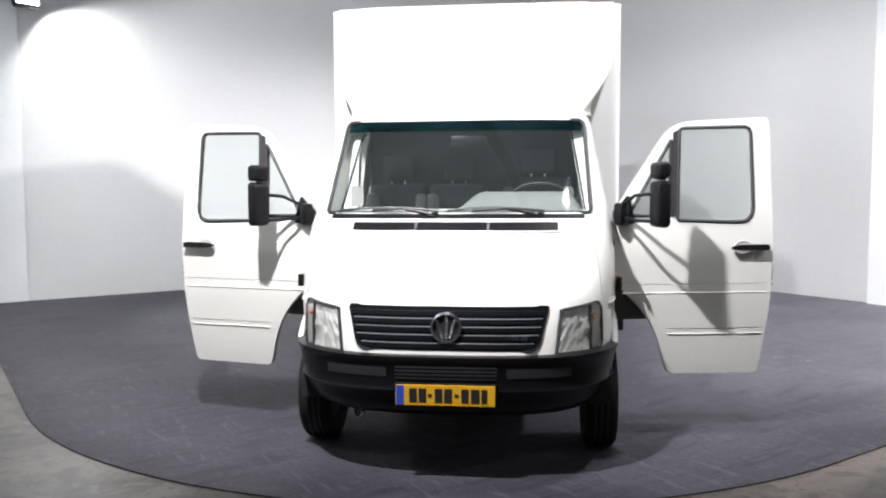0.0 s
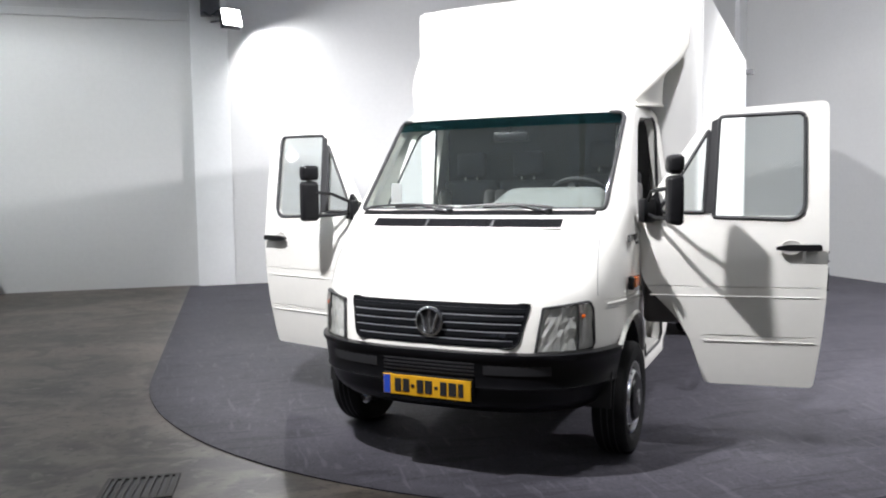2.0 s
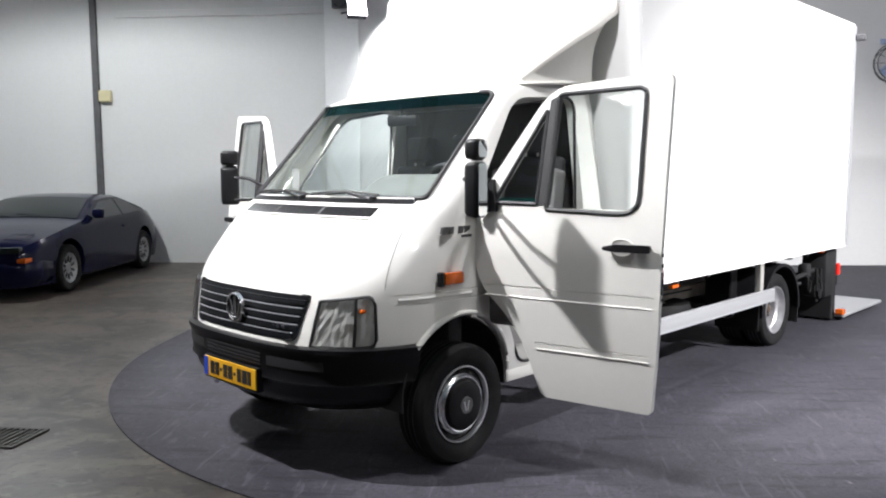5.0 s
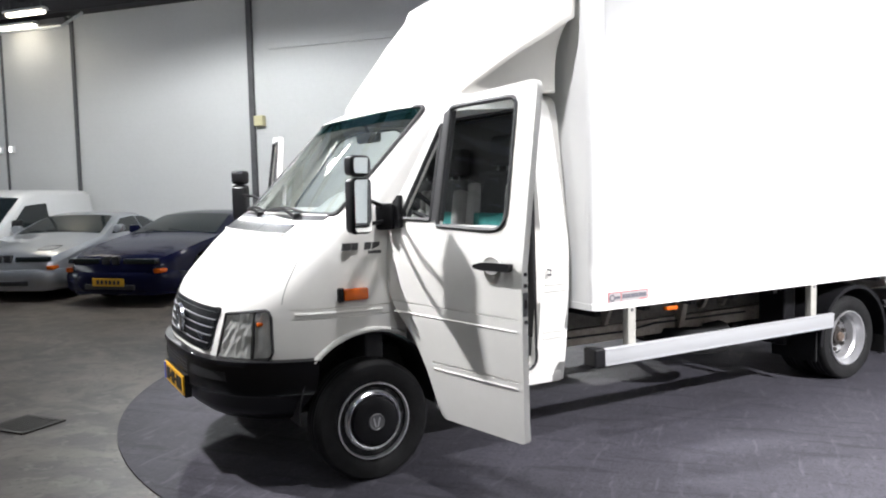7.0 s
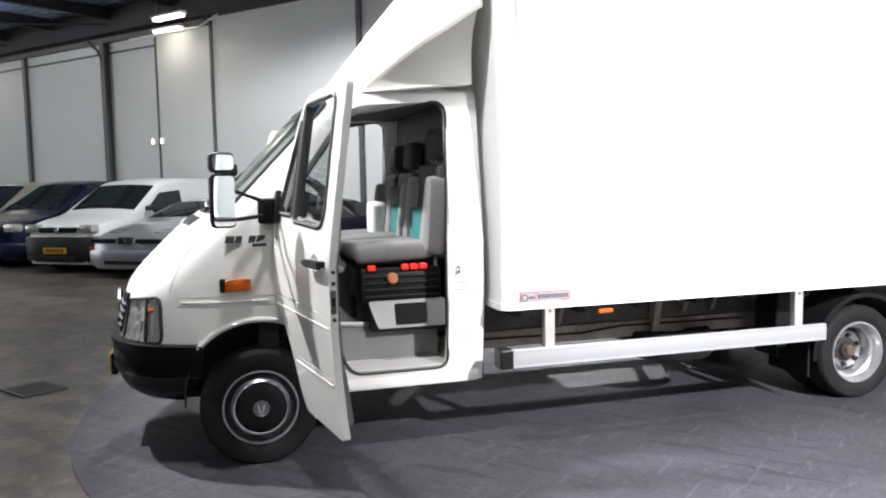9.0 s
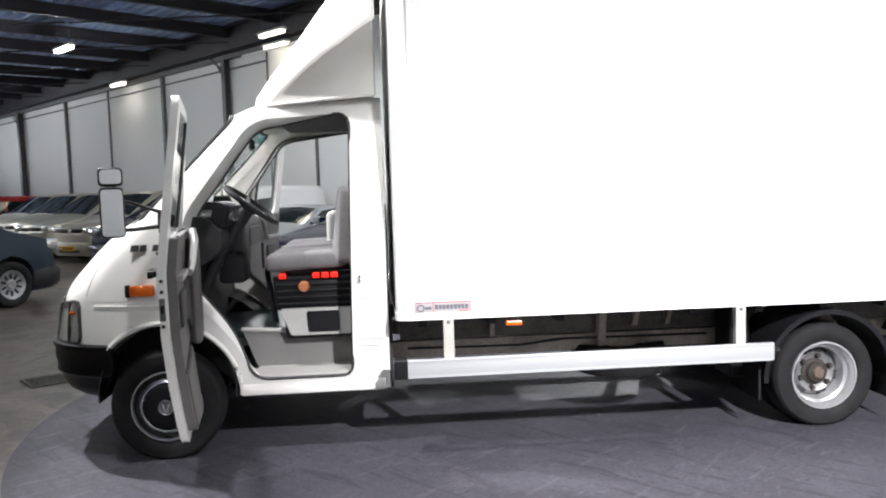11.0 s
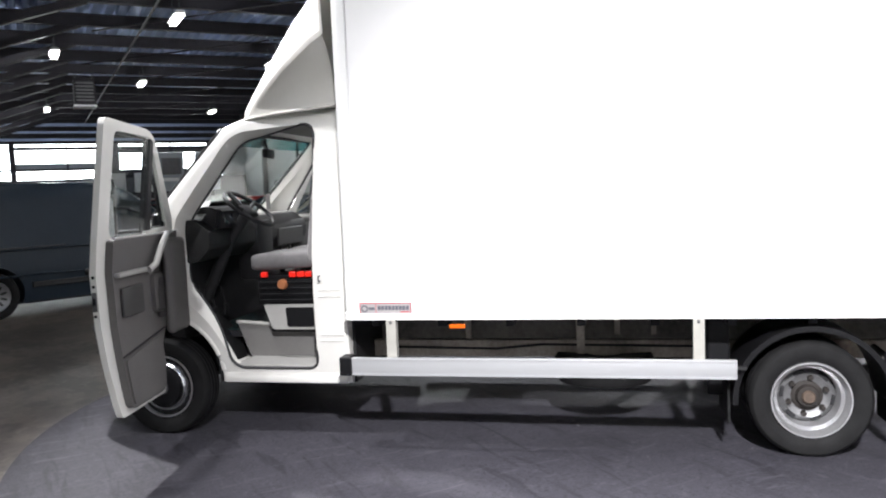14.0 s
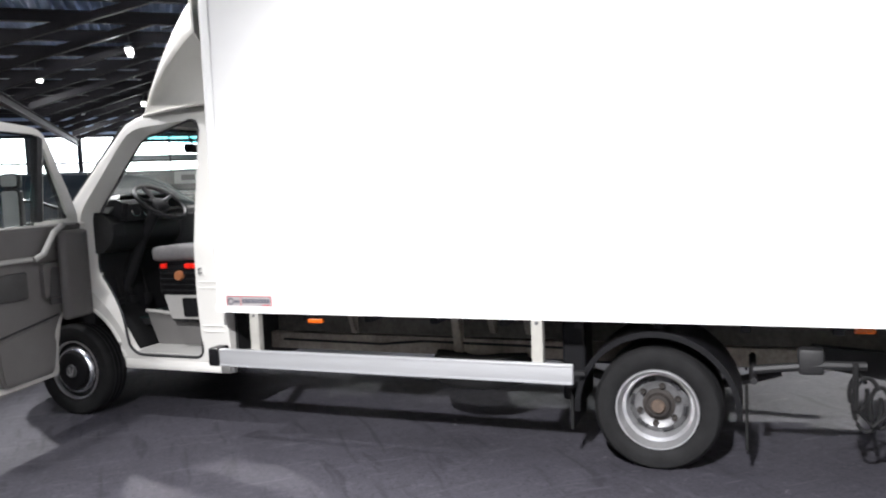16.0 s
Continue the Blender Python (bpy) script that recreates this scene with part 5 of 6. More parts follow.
def rear_wheel(s):
    w = thing("wheel", "", "")
    w.parent = truck
    m = pose(s * 0.93, 4.03, 0.327, 0, 0, 0 if s > 0 else 180)
    tyre(w, m)
    tyre(w, pose(s * 0.7, 4.03, 0.327))
    part("wheel_disc", lathe([(0.0, -0.035), (0.1, -0.035), (0.125, -0.02), (0.15, -0.05), (0.16, -0.058), (0, -0.058)], 48, m), DISC, w, "grey dished wheel disc", True)
    part("rim", lathe([(0.158, -0.05), (0.162, -0.02), (0.168, 0.02), (0.185, 0.035), (0.19, 0.062), (0.2, 0.075), (0.203, 0.09), (0.212, 0.09), (0.214, 0.075), (0.2, 0.06), (0.196, -0.06), (0.158, -0.06)], 56, m), STEEL, w, "silver dished steel rim", True)
    hub = part("hub", lathe([(0, 0.02), (0.032, 0.022), (0.036, 0.012), (0.056, 0.01), (0.062, 0.0), (0.064, -0.02), (0.085, -0.025), (0.085, -0.036), (0, -0.036)], 30, m), GRIMY, w, "grimy axle hub", True)
    part("hub_cap", lathe([(0, 0.034), (0.03, 0.033), (0.036, 0.026), (0.038, 0.018), (0, 0.018)], 24, m), RUST, hub, "rusty hub cap", True)
    for k in range(6):
        a = math.radians(60 * k + 20)
        part("nut", lathe([(0, 0.012), (0.014, 0.012), (0.017, 0.0), (0.017, -0.03), (0, -0.03)], 6, m @ pose(-0.015, 0.105 * math.cos(a), 0.105 * math.sin(a))), GRIMY, hub)
        b = a + math.radians(30)
        part("slot", slab(-0.016, -0.006, -0.03, 0.03, -0.01, 0.01, 0.004, m @ pose(-0.014, 0.136 * math.cos(b), 0.136 * math.sin(b), 60 * k + 50 + 90)), INK, w)


for s in (1, -1):
    front_wheel(s)
    rear_wheel(s)

# doors, built closed on the left side and swung out
DOOR = rounded([(0.1, 1.0), (0.1, 1.42), (0.5, 1.995), (1.122, 2.03), (1.118, 1.2), (1.107, 0.8), (1.06, 0.395), (0.47, 0.395), (0.36, 0.75)], [0.12, 0.08, 0.12, 0.05, 0.3, 0.3, 0.03, 0.04, 0.3])
PANE = rounded([(0.51, 1.378), (0.54, 1.955), (1.0, 1.965), (0.995, 1.362)], [0.015, 0.03, 0.05, 0.1])
QUARTER = rounded([(0.2, 1.41), (0.455, 1.405), (0.485, 1.885)], [0.03, 0.01, 0.02])


def bent(bm):
    """Follows the lean of the cab's side."""
    for v in bm.verts:
        v.co.x += cab_w(min(max(v.co.z, 0.36), 2.0)) - 0.957
    return bm


def cut_rows(me_or_bm, zs):
    bm = me_or_bm
    for z in zs:
        bmesh.ops.bisect_plane(bm, geom=bm.verts[:] + bm.edges[:] + bm.faces[:], plane_co=(0, 0, z), plane_no=(0, 0, 1))
    return bm


def from_mesh(me):
    bm = bmesh.new()
    bm.from_mesh(me)
    bpy.data.meshes.remove(me)
    return bm


ROWS_Z = (0.5, 0.6, 0.7, 0.8, 0.9, 1.0, 1.1, 1.2, 1.31, 1.42, 1.56, 1.7, 1.85, 2.0)


LINING = material("grey_door_lining_plastic", (0.105, 0.1, 0.097), 0.55, 0, 0.08, 9, 0.12, 240)
# darker than the lining: shade of the pocket's recess put into the colour
POCKET_SHADE = material("shaded_door_pocket", (0.045, 0.044, 0.044), 0.65, 0, 0.1, 12, 0.1, 200)


def door(side, swing, out, along):
    s = side
    flip = Matrix.Diagonal((s, 1, 1, 1))
    hinge = Vector((s * 0.95, 0.1, 0))
    back = Matrix.Translation((s * out, along, 0))
    m = back @ Matrix.Translation(hinge) @ pose(0, 0, 0, 0, 0, -s * swing) @ Matrix.Translation(-hinge) @ flip

    def put(name, bm, mat, parent, label="", smooth=True, angle=35):
        return part(name, moved(bm, m), mat, parent, label, smooth, angle)

    shell = from_mesh(carve(prism(DOOR, 0, 0.922, 0.957), [prism(PANE, 0, 0.8, 1.1), prism(QUARTER, 0, 0.8, 1.1)] + [prism([(0.951, z - 0.002), (0.951, z + 0.002), (0.97, z + 0.007), (0.97, z - 0.007)], 1, y0, 1.085 if z > 0.9 else 1.06) for z, y0 in ((0.977, 0.14), (0.69, 0.45))]))
    d = put("cab_door", bent(cut_rows(shell, ROWS_Z)), WHITE, truck, "white cab door standing wide open")
    for name, poly in (("window_glass", PANE), ("quarter_glass", QUARTER)):
        g = put(name, bent(cut_rows(prism(poly, 0, 0.925, 0.93), ROWS_Z)), CLEAR, d, "clear side window glass", False)
        g.visible_shadow = False
        loop = [Vector((0.955, y, z)) for y, z in poly]
        bm = tube(loop + loop[:1], 0.0125, 6)
        put("glass_seal", bent(bm), SEAL, d)
    put("window_divider", bent(cut_rows(prism([(0.462, 1.4), (0.512, 1.4), (0.545, 1.95), (0.498, 1.93)], 0, 0.918, 0.961), ROWS_Z)), SEAL, d, "black window divider", False)
    put("crease", bent(tube([(0.956, y, 0.922) for y in np.linspace(0.16, 1.075, 8)], 0.006, 6)), WHITE, d)
    for z in (0.658,):
        put("crease", bent(tube([(0.957, y, z) for y in np.linspace(0.46, 1.055, 8)], 0.006, 6)), WHITE, d)
    h = put("door_handle", prism(rounded([(0.84, 1.196), (0.842, 1.212), (0.9, 1.224), (1.075, 1.226), (1.078, 1.19), (0.9, 1.188)], 0.012, 3), 0, 0.978, 1.0), BLACK, d, "black door handle")
    put("handle_post", slab(0.95, 0.982, 1.0, 1.06, 1.194, 1.222, 0.005), BLACK, h)
    cup = lathe([(0.062, -0.003), (0.062, 0.003), (0.055, 0.0045), (0.05, 0.002), (0.02, -0.0005), (0, -0.0008)], 28)
    bmesh.ops.scale(cup, vec=(1, 1.0, 0.72), verts=cup.verts)
    put("handle_cup", moved(cup, pose(0.957, 0.925, 1.207)), WHITE, h, "shallow oval handle cup")
    # lining
    lining = prism(rounded([(0.13, 1.0), (0.14, 1.38), (1.02, 1.37), (1.0, 0.43), (0.55, 0.43), (0.48, 0.72)], [0.1, 0.02, 0.02, 0.04, 0.05, 0.25]), 0, 0.88, 0.922)
    ln = put("door_lining", bent(cut_rows(lining, ROWS_Z)), LINING, d, "grey plastic door lining")
    put("grab_ledge", bent(slab(0.845, 0.883, 0.62, 1.0, 1.16, 1.19, 0.012)), CABIN_LIGHT, ln)
    put("grab_handle", bent(tube([(0.84, 0.64, 1.17), (0.83, 0.56, 1.2), (0.83, 0.47, 1.33), (0.85, 0.36, 1.375)], 0.02, 8)), CABIN_LIGHT, ln)
    # raised slab, its dark colour stands for the shaded recess
    put("pocket", bent(slab(0.86, 0.883, 0.68, 0.95, 0.93, 1.1, 0.015)), POCKET_SHADE, ln)
    put("panel_edge", bent(slab(0.865, 0.883, 0.2, 0.55, 0.9, 1.14, 0.03)), LINING, ln)
    put("panel_line", bent(tube([(0.878, 0.42, 0.79), (0.878, 1.0, 0.72)], 0.006, 6)), CABIN_DARK, ln)
    put("bin_panel", bent(prism(rounded([(0.56, 0.45), (0.985, 0.45), (0.985, 0.7), (0.5, 0.765), (0.5, 0.6)], 0.03), 0, 0.868, 0.882)), LINING, ln, "grey lower bin panel")
    for y, z in ((0.6, 0.7), (0.86, 0.665)):
        put("clip", slab(0.86, 0.872, y, y + 0.022, z, z + 0.035, 0.003), INK, ln)
    put("lining_edge", bent(tube([(0.886, y, 1.375) for y in np.linspace(0.19, 1.0, 8)], 0.009, 6)), CABIN_LIGHT, ln, "pale top edge")
    bulge = slab(0.82, 0.886, 0.12, 0.4, 0.74, 1.34)
    bmesh.ops.bevel(bulge, geom=bulge.edges[:], offset=0.035, segments=3, affect="EDGES", profile=0.5)
    put("hinge_bulge", bent(bulge), LINING, ln, "grey bulge of the lining by the hinge")
    put("speaker_panel", bent(prism(rounded([(0.3, 0.86), (0.3, 1.08), (0.46, 1.11), (0.5, 0.86)], 0.03), 0, 0.862, 0.872)), CABIN, ln)
    put("latch", slab(0.93, 0.948, 1.112, 1.1235, 1.03, 1.07, 0.003), BLACK, d, "black door latch")
    put("latch_plate", slab(0.926, 0.952, 1.112, 1.1205, 0.995, 1.1, 0.003), STEELCOL, d, "small steel latch plate")
    for z in (0.97, 1.13, 1.18):
        put("screw", lathe([(0, 0), (0.009, 0), (0.009, 0.006), (0, 0.006)], 8, pose(0.938, 1.116, z, 0, 0, 90)), INK, d)
    put("mirror_base", bent(prism(rounded([(0.105, 1.36), (0.105, 1.44), (0.2, 1.54), (0.235, 1.36)], 0.02, 3), 0, 0.935, 0.985)), BLACK, d, "black triangular mirror base")
    return d


def mirror(d, s, place, top, facing, foot):
    """Two mirror heads on an arm; place and top are the heads' middles in the world."""
    hd = None
    for name, c, w, h in (("mirror_head", place, 0.068, 0.142), ("wide_mirror", top, 0.068, 0.053)):
        m = pose(*c, 0, 0, facing)
        bm = slab(-w, w, -0.052, 0.028, -h, h)
        for v in bm.verts:
            if v.co.y < 0:
                v.co.x *= 0.8
                v.co.z *= 0.9
        bmesh.ops.bevel(bm, geom=bm.edges[:], offset=0.024, segments=4, affect="EDGES", profile=0.5)
        head = part(name, moved(bm, m), BLACK, d, "black mirror housing", True, 60)
        hd = hd or head
        part("mirror_glass", moved(prism(rounded([(-w + 0.013, -h + 0.015), (w - 0.013, -h + 0.015), (w - 0.013, h - 0.015), (-w + 0.013, h - 0.015)], 0.022), 1, 0.0282, 0.031), m), MIRROR, head, "mirror glass")
    p, q = Vector(place), Vector(top)
    part("neck", tube([p + Vector((0, 0, 0.14)), q - Vector((0, 0, 0.05))], 0.03, 10), BLACK, hd, "", True)
    part("arm", tube([p + Vector((-s * 0.05, 0, 0.06)), p + Vector((-s * 0.14, 0.06, 0.05)), Vector((s * foot[0], foot[1], 1.46))], 0.011, 8), BLACK, hd, "", True)
    part("arm", tube([p + Vector((-s * 0.05, 0, -0.1)), p + Vector((-s * 0.12, 0.08, -0.1)), Vector((s * foot[0], foot[1], 1.4))], 0.011, 8), BLACK, hd, "", True)
    part("foot", slab(-0.03, 0.03, -0.05, 0.05, -0.07, 0.07, 0.018, pose(s * (foot[0] + 0.005), foot[1] - 0.02, 1.42, 0, 0, -s * 40)), BLACK, hd, "black mirror foot", True)


dl = door(1, 80.5, 0.005, -0.005)
mirror(dl, 1, (1.197, -0.164, 1.485), (1.197, -0.164, 1.68), -70, (0.995, 0.09))
dr_ = door(-1, 77, 0.0, -0.01)
mirror(dr_, -1, (-1.265, -0.06, 1.485), (-1.262, -0.06, 1.68), 52, (0.99, 0.1))

# inside the cab: seats, dashboard, wheel


def cushion(x0, x1, y0, y1, z0, z1, r, tilt=0, origin=(0, 0, 0)):
    bm = slab(x0, x1, y0, y1, z0, z1)
    bmesh.ops.bevel(bm, geom=bm.edges[:], offset=r, segments=4, affect="EDGES", profile=0.6)
    o = Vector(origin)
    return moved(bm, Matrix.Translation(o) @ pose(0, 0, 0, tilt) @ Matrix.Translation(-o))


def seat(x0, x1, tall=1.0, heads=1):
    s = part("seat", cushion(x0, x1, 0.585, 1.08, 1.085, 1.195, 0.05, 2, (0, 0.8, 1.05)), CUSHION, truck, "grey cloth seat cushion", True, 60)
    o = (0, 1.02, 1.1)
    part("backrest", cushion(x0 + 0.01, x1 - 0.01, 1.06, 1.17, 1.1, 1.68 * tall, 0.05, -5, o), FABRIC_DARK, s, "dark grey cloth backrest", True, 60)
    part("side_bolster", cushion(x1 - 0.085, x1 + 0.005, 0.98, 1.14, 1.12, 1.6 * tall, 0.05, -7, o), FABRIC, s, "", True, 60)
    part("side_bolster", cushion(x0 - 0.005, x0 + 0.085, 0.98, 1.14, 1.12, 1.6 * tall, 0.05, -7, o), FABRIC, s, "", True, 60)
    part("teal_patch", cushion(x0 + 0.07, x1 - 0.07, 1.015, 1.075, 1.14, 1.4, 0.02, -5, o), TEAL, s, "teal patterned cloth", True, 60)
    for k in range(heads):
        c = x0 + (x1 - x0) * (k + 0.5) / heads
        part("headrest", cushion(c - 0.12, c + 0.12, 1.09, 1.19, 1.7 * tall, 1.9 * tall, 0.045, -3, o), FABRIC_DARK, s, "", True, 60)
        for dx in (-0.05, 0.05):
            part("headrest_rod", tube([(c + dx, 1.15, 1.62 * tall), (c + dx, 1.17, 1.8 * tall)], 0.007, 6), STEEL, s)
    return s


ds = seat(0.24, 0.76)
seat(-0.8, -0.34, 0.97)
seat(-0.33, 0.13, 0.97)
# black seat box with vents, red tags and knob
sb = part("seat_box", slab(0.22, 0.735, 0.62, 1.12, 0.84, 1.03, 0.02), SEATBOX, truck, "black ribbed seat box", True)
for z in (0.87, 0.91, 0.95, 0.99):
    part("rib", slab(0.735, 0.75, 0.64, 1.1, z, z + 0.014, 0.004), SEATBOX, sb)
for y0, n in ((0.66, 1), (0.865, 3)):
    for k in range(n):
        part("red_tag", slab(0.735, 0.762, y0 + k * 0.056, y0 + k * 0.056 + 0.046, 1.035, 1.07, 0.005), RED, sb, "bright red tag")
part("tag_rail", slab(0.7, 0.738, 0.62, 1.1, 1.02, 1.05, 0.006), SEATBOX, sb)
part("knob", lathe([(0, 0.03), (0.028, 0.028), (0.036, 0.015), (0.036, 0), (0, 0)], 20, pose(0.74, 0.81, 0.985)), COPPER, sb, "copper coloured knob", True)
pn = part("seat_base_panel", prism(rounded([(0.66, 0.85), (1.14, 0.85), (1.14, 0.68), (0.72, 0.68)], 0.02), 0, 0.7, 0.74), CABIN_LIGHT, truck, "pale base panel with a dark opening", True)
# flat black plate on the panel, standing for the shade inside the opening
part("opening_shade", prism(rounded([(0.82, 0.83), (1.02, 0.83), (1.02, 0.7), (0.83, 0.7)], 0.015), 0, 0.741, 0.748), BLACK, pn)
part("seat_plinth", slab(0.22, 0.7, 0.68, 1.14, 0.65, 0.84, 0.02), CABIN_DARK, truck, "", True)
part("seat_box", slab(-0.8, 0.13, 0.66, 1.12, 0.65, 1.03, 0.02), CABIN_DARK, truck, "black seat box", True)
part("white_cloth", cushion(-0.52, -0.3, 0.9, 1.03, 1.14, 1.42, 0.06), CLOTH, truck, "pale cloth bundle on the seat", True, 60)

# dashboard
MAT = material("teal_black_mat", (0.012, 0.03, 0.03), 0.5, 0, 0.3, 20, 0.2, 80)
dp = rounded([(0.02, 1.15), (-0.06, 1.36), (0.02, 1.43), (0.24, 1.44), (0.34, 1.36), (0.34, 1.24), (0.24, 1.15)], 0.04)
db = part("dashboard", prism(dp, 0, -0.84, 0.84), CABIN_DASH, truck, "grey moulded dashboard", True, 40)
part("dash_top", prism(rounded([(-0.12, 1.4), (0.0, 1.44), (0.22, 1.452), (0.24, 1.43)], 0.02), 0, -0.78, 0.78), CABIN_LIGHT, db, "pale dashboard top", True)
out, inn = [], []
for t in np.linspace(0, 1, 9):
    y = -0.02 + 0.3 * t
    row = []
    for x in np.linspace(-0.06, 0.8, 22):
        rise = max(0.0, min(1.0, (x + 0.06) / 0.2, (0.8 - x) / 0.14))
        rise = rise * rise * (3 - 2 * rise)
        row.append((x, y, 1.43 + (0.118 * rise) * math.sin(0.5 * math.pi * min(1, t * 1.35)) ** 1.5 + 0.012 * t))
    out.append(row)
    inn.append([(x, y, z - 0.012) for x, y, z in row])
part("dash_hood", sheet(out, inn), HOOD, db, "pale raised hood over the instruments", True, 60)
part("binnacle", prism(rounded([(0.2, 1.4), (0.18, 1.5), (0.28, 1.53), (0.37, 1.5), (0.33, 1.36)], 0.04), 0, 0.27, 0.75), CABIN_DARK, db, "black instrument binnacle", True)
part("instrument_face", prism(rounded([(0.365, 1.5), (0.385, 1.49), (0.36, 1.37), (0.33, 1.37)], 0.008), 0, 0.3, 0.72), CABIN_DARK, db, "black instrument face", True)
for x, r in ((0.4, 0.05), (0.53, 0.055), (0.65, 0.045)):
    dial = part("dial", lathe([(0, 0.012), (r * 0.9, 0.012), (r * 0.9, 0), (0, 0)], 24, pose(x, 0.375, 1.44, 0, 0, 90) @ pose(0, 0, 0, 0, -14, 0)), INK, db, "dark round dial", True)
    part("dial_ring", lathe([(r * 0.9, 0.0), (r * 0.92, 0.016), (r, 0.014), (r, 0.0)], 24, pose(x, 0.375, 1.44, 0, 0, 90) @ pose(0, 0, 0, 0, -14, 0)), CHROME, dial, "bright dial ring", True)
for x in (0.34, 0.5, 0.62):
    pedal = part("pedal", slab(x - 0.035, x + 0.035, 0.16, 0.175, 0.72, 0.8, 0.006), CABIN_DARK, truck, "", True)
    part("pedal_arm", tube([(x, 0.165, 0.8), (x, 0.12, 1.0)], 0.01, 6), DARKMETAL, pedal)
part("floor_mat", slab(-0.58, 0.6, 0.14, 0.66, 0.651, 0.659, 0.003), MAT, truck, "dark teal rubber floor mat")
part("air_vent", slab(0.72, 0.83, 0.31, 0.345, 1.26, 1.36, 0.01), CABIN_DARK, db)
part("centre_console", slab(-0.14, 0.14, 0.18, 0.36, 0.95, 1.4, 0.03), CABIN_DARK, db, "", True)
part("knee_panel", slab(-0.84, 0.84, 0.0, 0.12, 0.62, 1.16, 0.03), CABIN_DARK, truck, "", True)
part("gear_lever", tube([(0.05, 0.55, 0.62), (0.05, 0.5, 1.0), (0.05, 0.52, 1.14)], 0.02, 10), CABIN_DARK, truck, "", True)
part("glove_box", slab(-0.75, -0.25, 0.33, 0.352, 1.18, 1.32, 0.01), CABIN, db)
mw = pose(0.5, 0.48, 1.495, 0, 0, 0) @ pose(0, 0, 0, -37, 0, 0)
bm = bmesh.new()
tube([mw @ Vector((0.195 * math.cos(t), 0.195 * math.sin(t), 0)) for t in np.linspace(0, 2 * math.pi, 37)], 0.015, 8, bm)
sw = part("steering_wheel", bm, CABIN_DARK, truck, "black steering wheel", True)
for a in (-20, 90 + 110, 270):
    t = radians(a)
    part("spoke", tube([mw @ Vector((0.04 * math.cos(t), 0.04 * math.sin(t), -0.02)), mw @ Vector((0.19 * math.cos(t), 0.19 * math.sin(t), 0))], 0.016, 6), CABIN_DARK, sw)
part("horn_pad", slab(-0.07, 0.07, -0.06, 0.06, -0.045, 0.0, 0.02, mw), CABIN_DARK, sw, "", True)
part("column", tube([mw @ Vector((0, 0, -0.03)), (0.5, 0.3, 1.25), (0.5, 0.1, 0.85)], 0.042, 12), CABIN_DARK, sw, "", True)
im = part("inside_mirror", slab(-0.12, 0.12, -0.02, 0.02, -0.035, 0.035, 0.015, pose(0.03, 0.43, 1.9, 0, 0, 10)), BLACK, truck, "black inside mirror", True)
part("stalk", tube([(0.03, 0.43, 1.92), (0.03, 0.4, 2.0)], 0.01, 6), BLACK, im)
part("notice", slab(-0.7, -0.62, 0.08, 0.084, 1.47, 1.6, 0.0, None), STICK, truck, "white paper behind the screen")

# ---- parked cars ----


RIMS = material("car_rim_silver", (0.3, 0.3, 0.31), 0.35, 0.6, 0.1, 10)


def car_wheel(parent, x, y, r, s, width=0.2):
    w = thing("wheel", "", "")
    w.parent = parent
    m = pose(x, y, r, 0, 0, 0 if s > 0 else 180)
    k = r / 0.327
    part("tyre", lathe([(a * k, b * k * width / 0.2) for a, b in TYRE], 36, m), RUBBER, w, "", True)
    part("rim", lathe([(0, 0.06), (0.05, 0.065), (0.07, 0.05), (0.15, 0.055), (0.185, 0.075), (0.205, 0.085), (0.21, 0.07), (0.205, -0.05), (0, -0.05)] if k else [], 36, m @ Matrix.Scale(k, 4)), RIMS, w, "silver wheel rim", True)
    for i in range(10):
        a = i * 36
        part("rim_slot", slab(0.05 * k, 0.066 * k, -0.016 * k, 0.016 * k, 0.085 * k, 0.165 * k, 0.004, m @ pose(0, 0, 0, a)), INK, w)
    return w


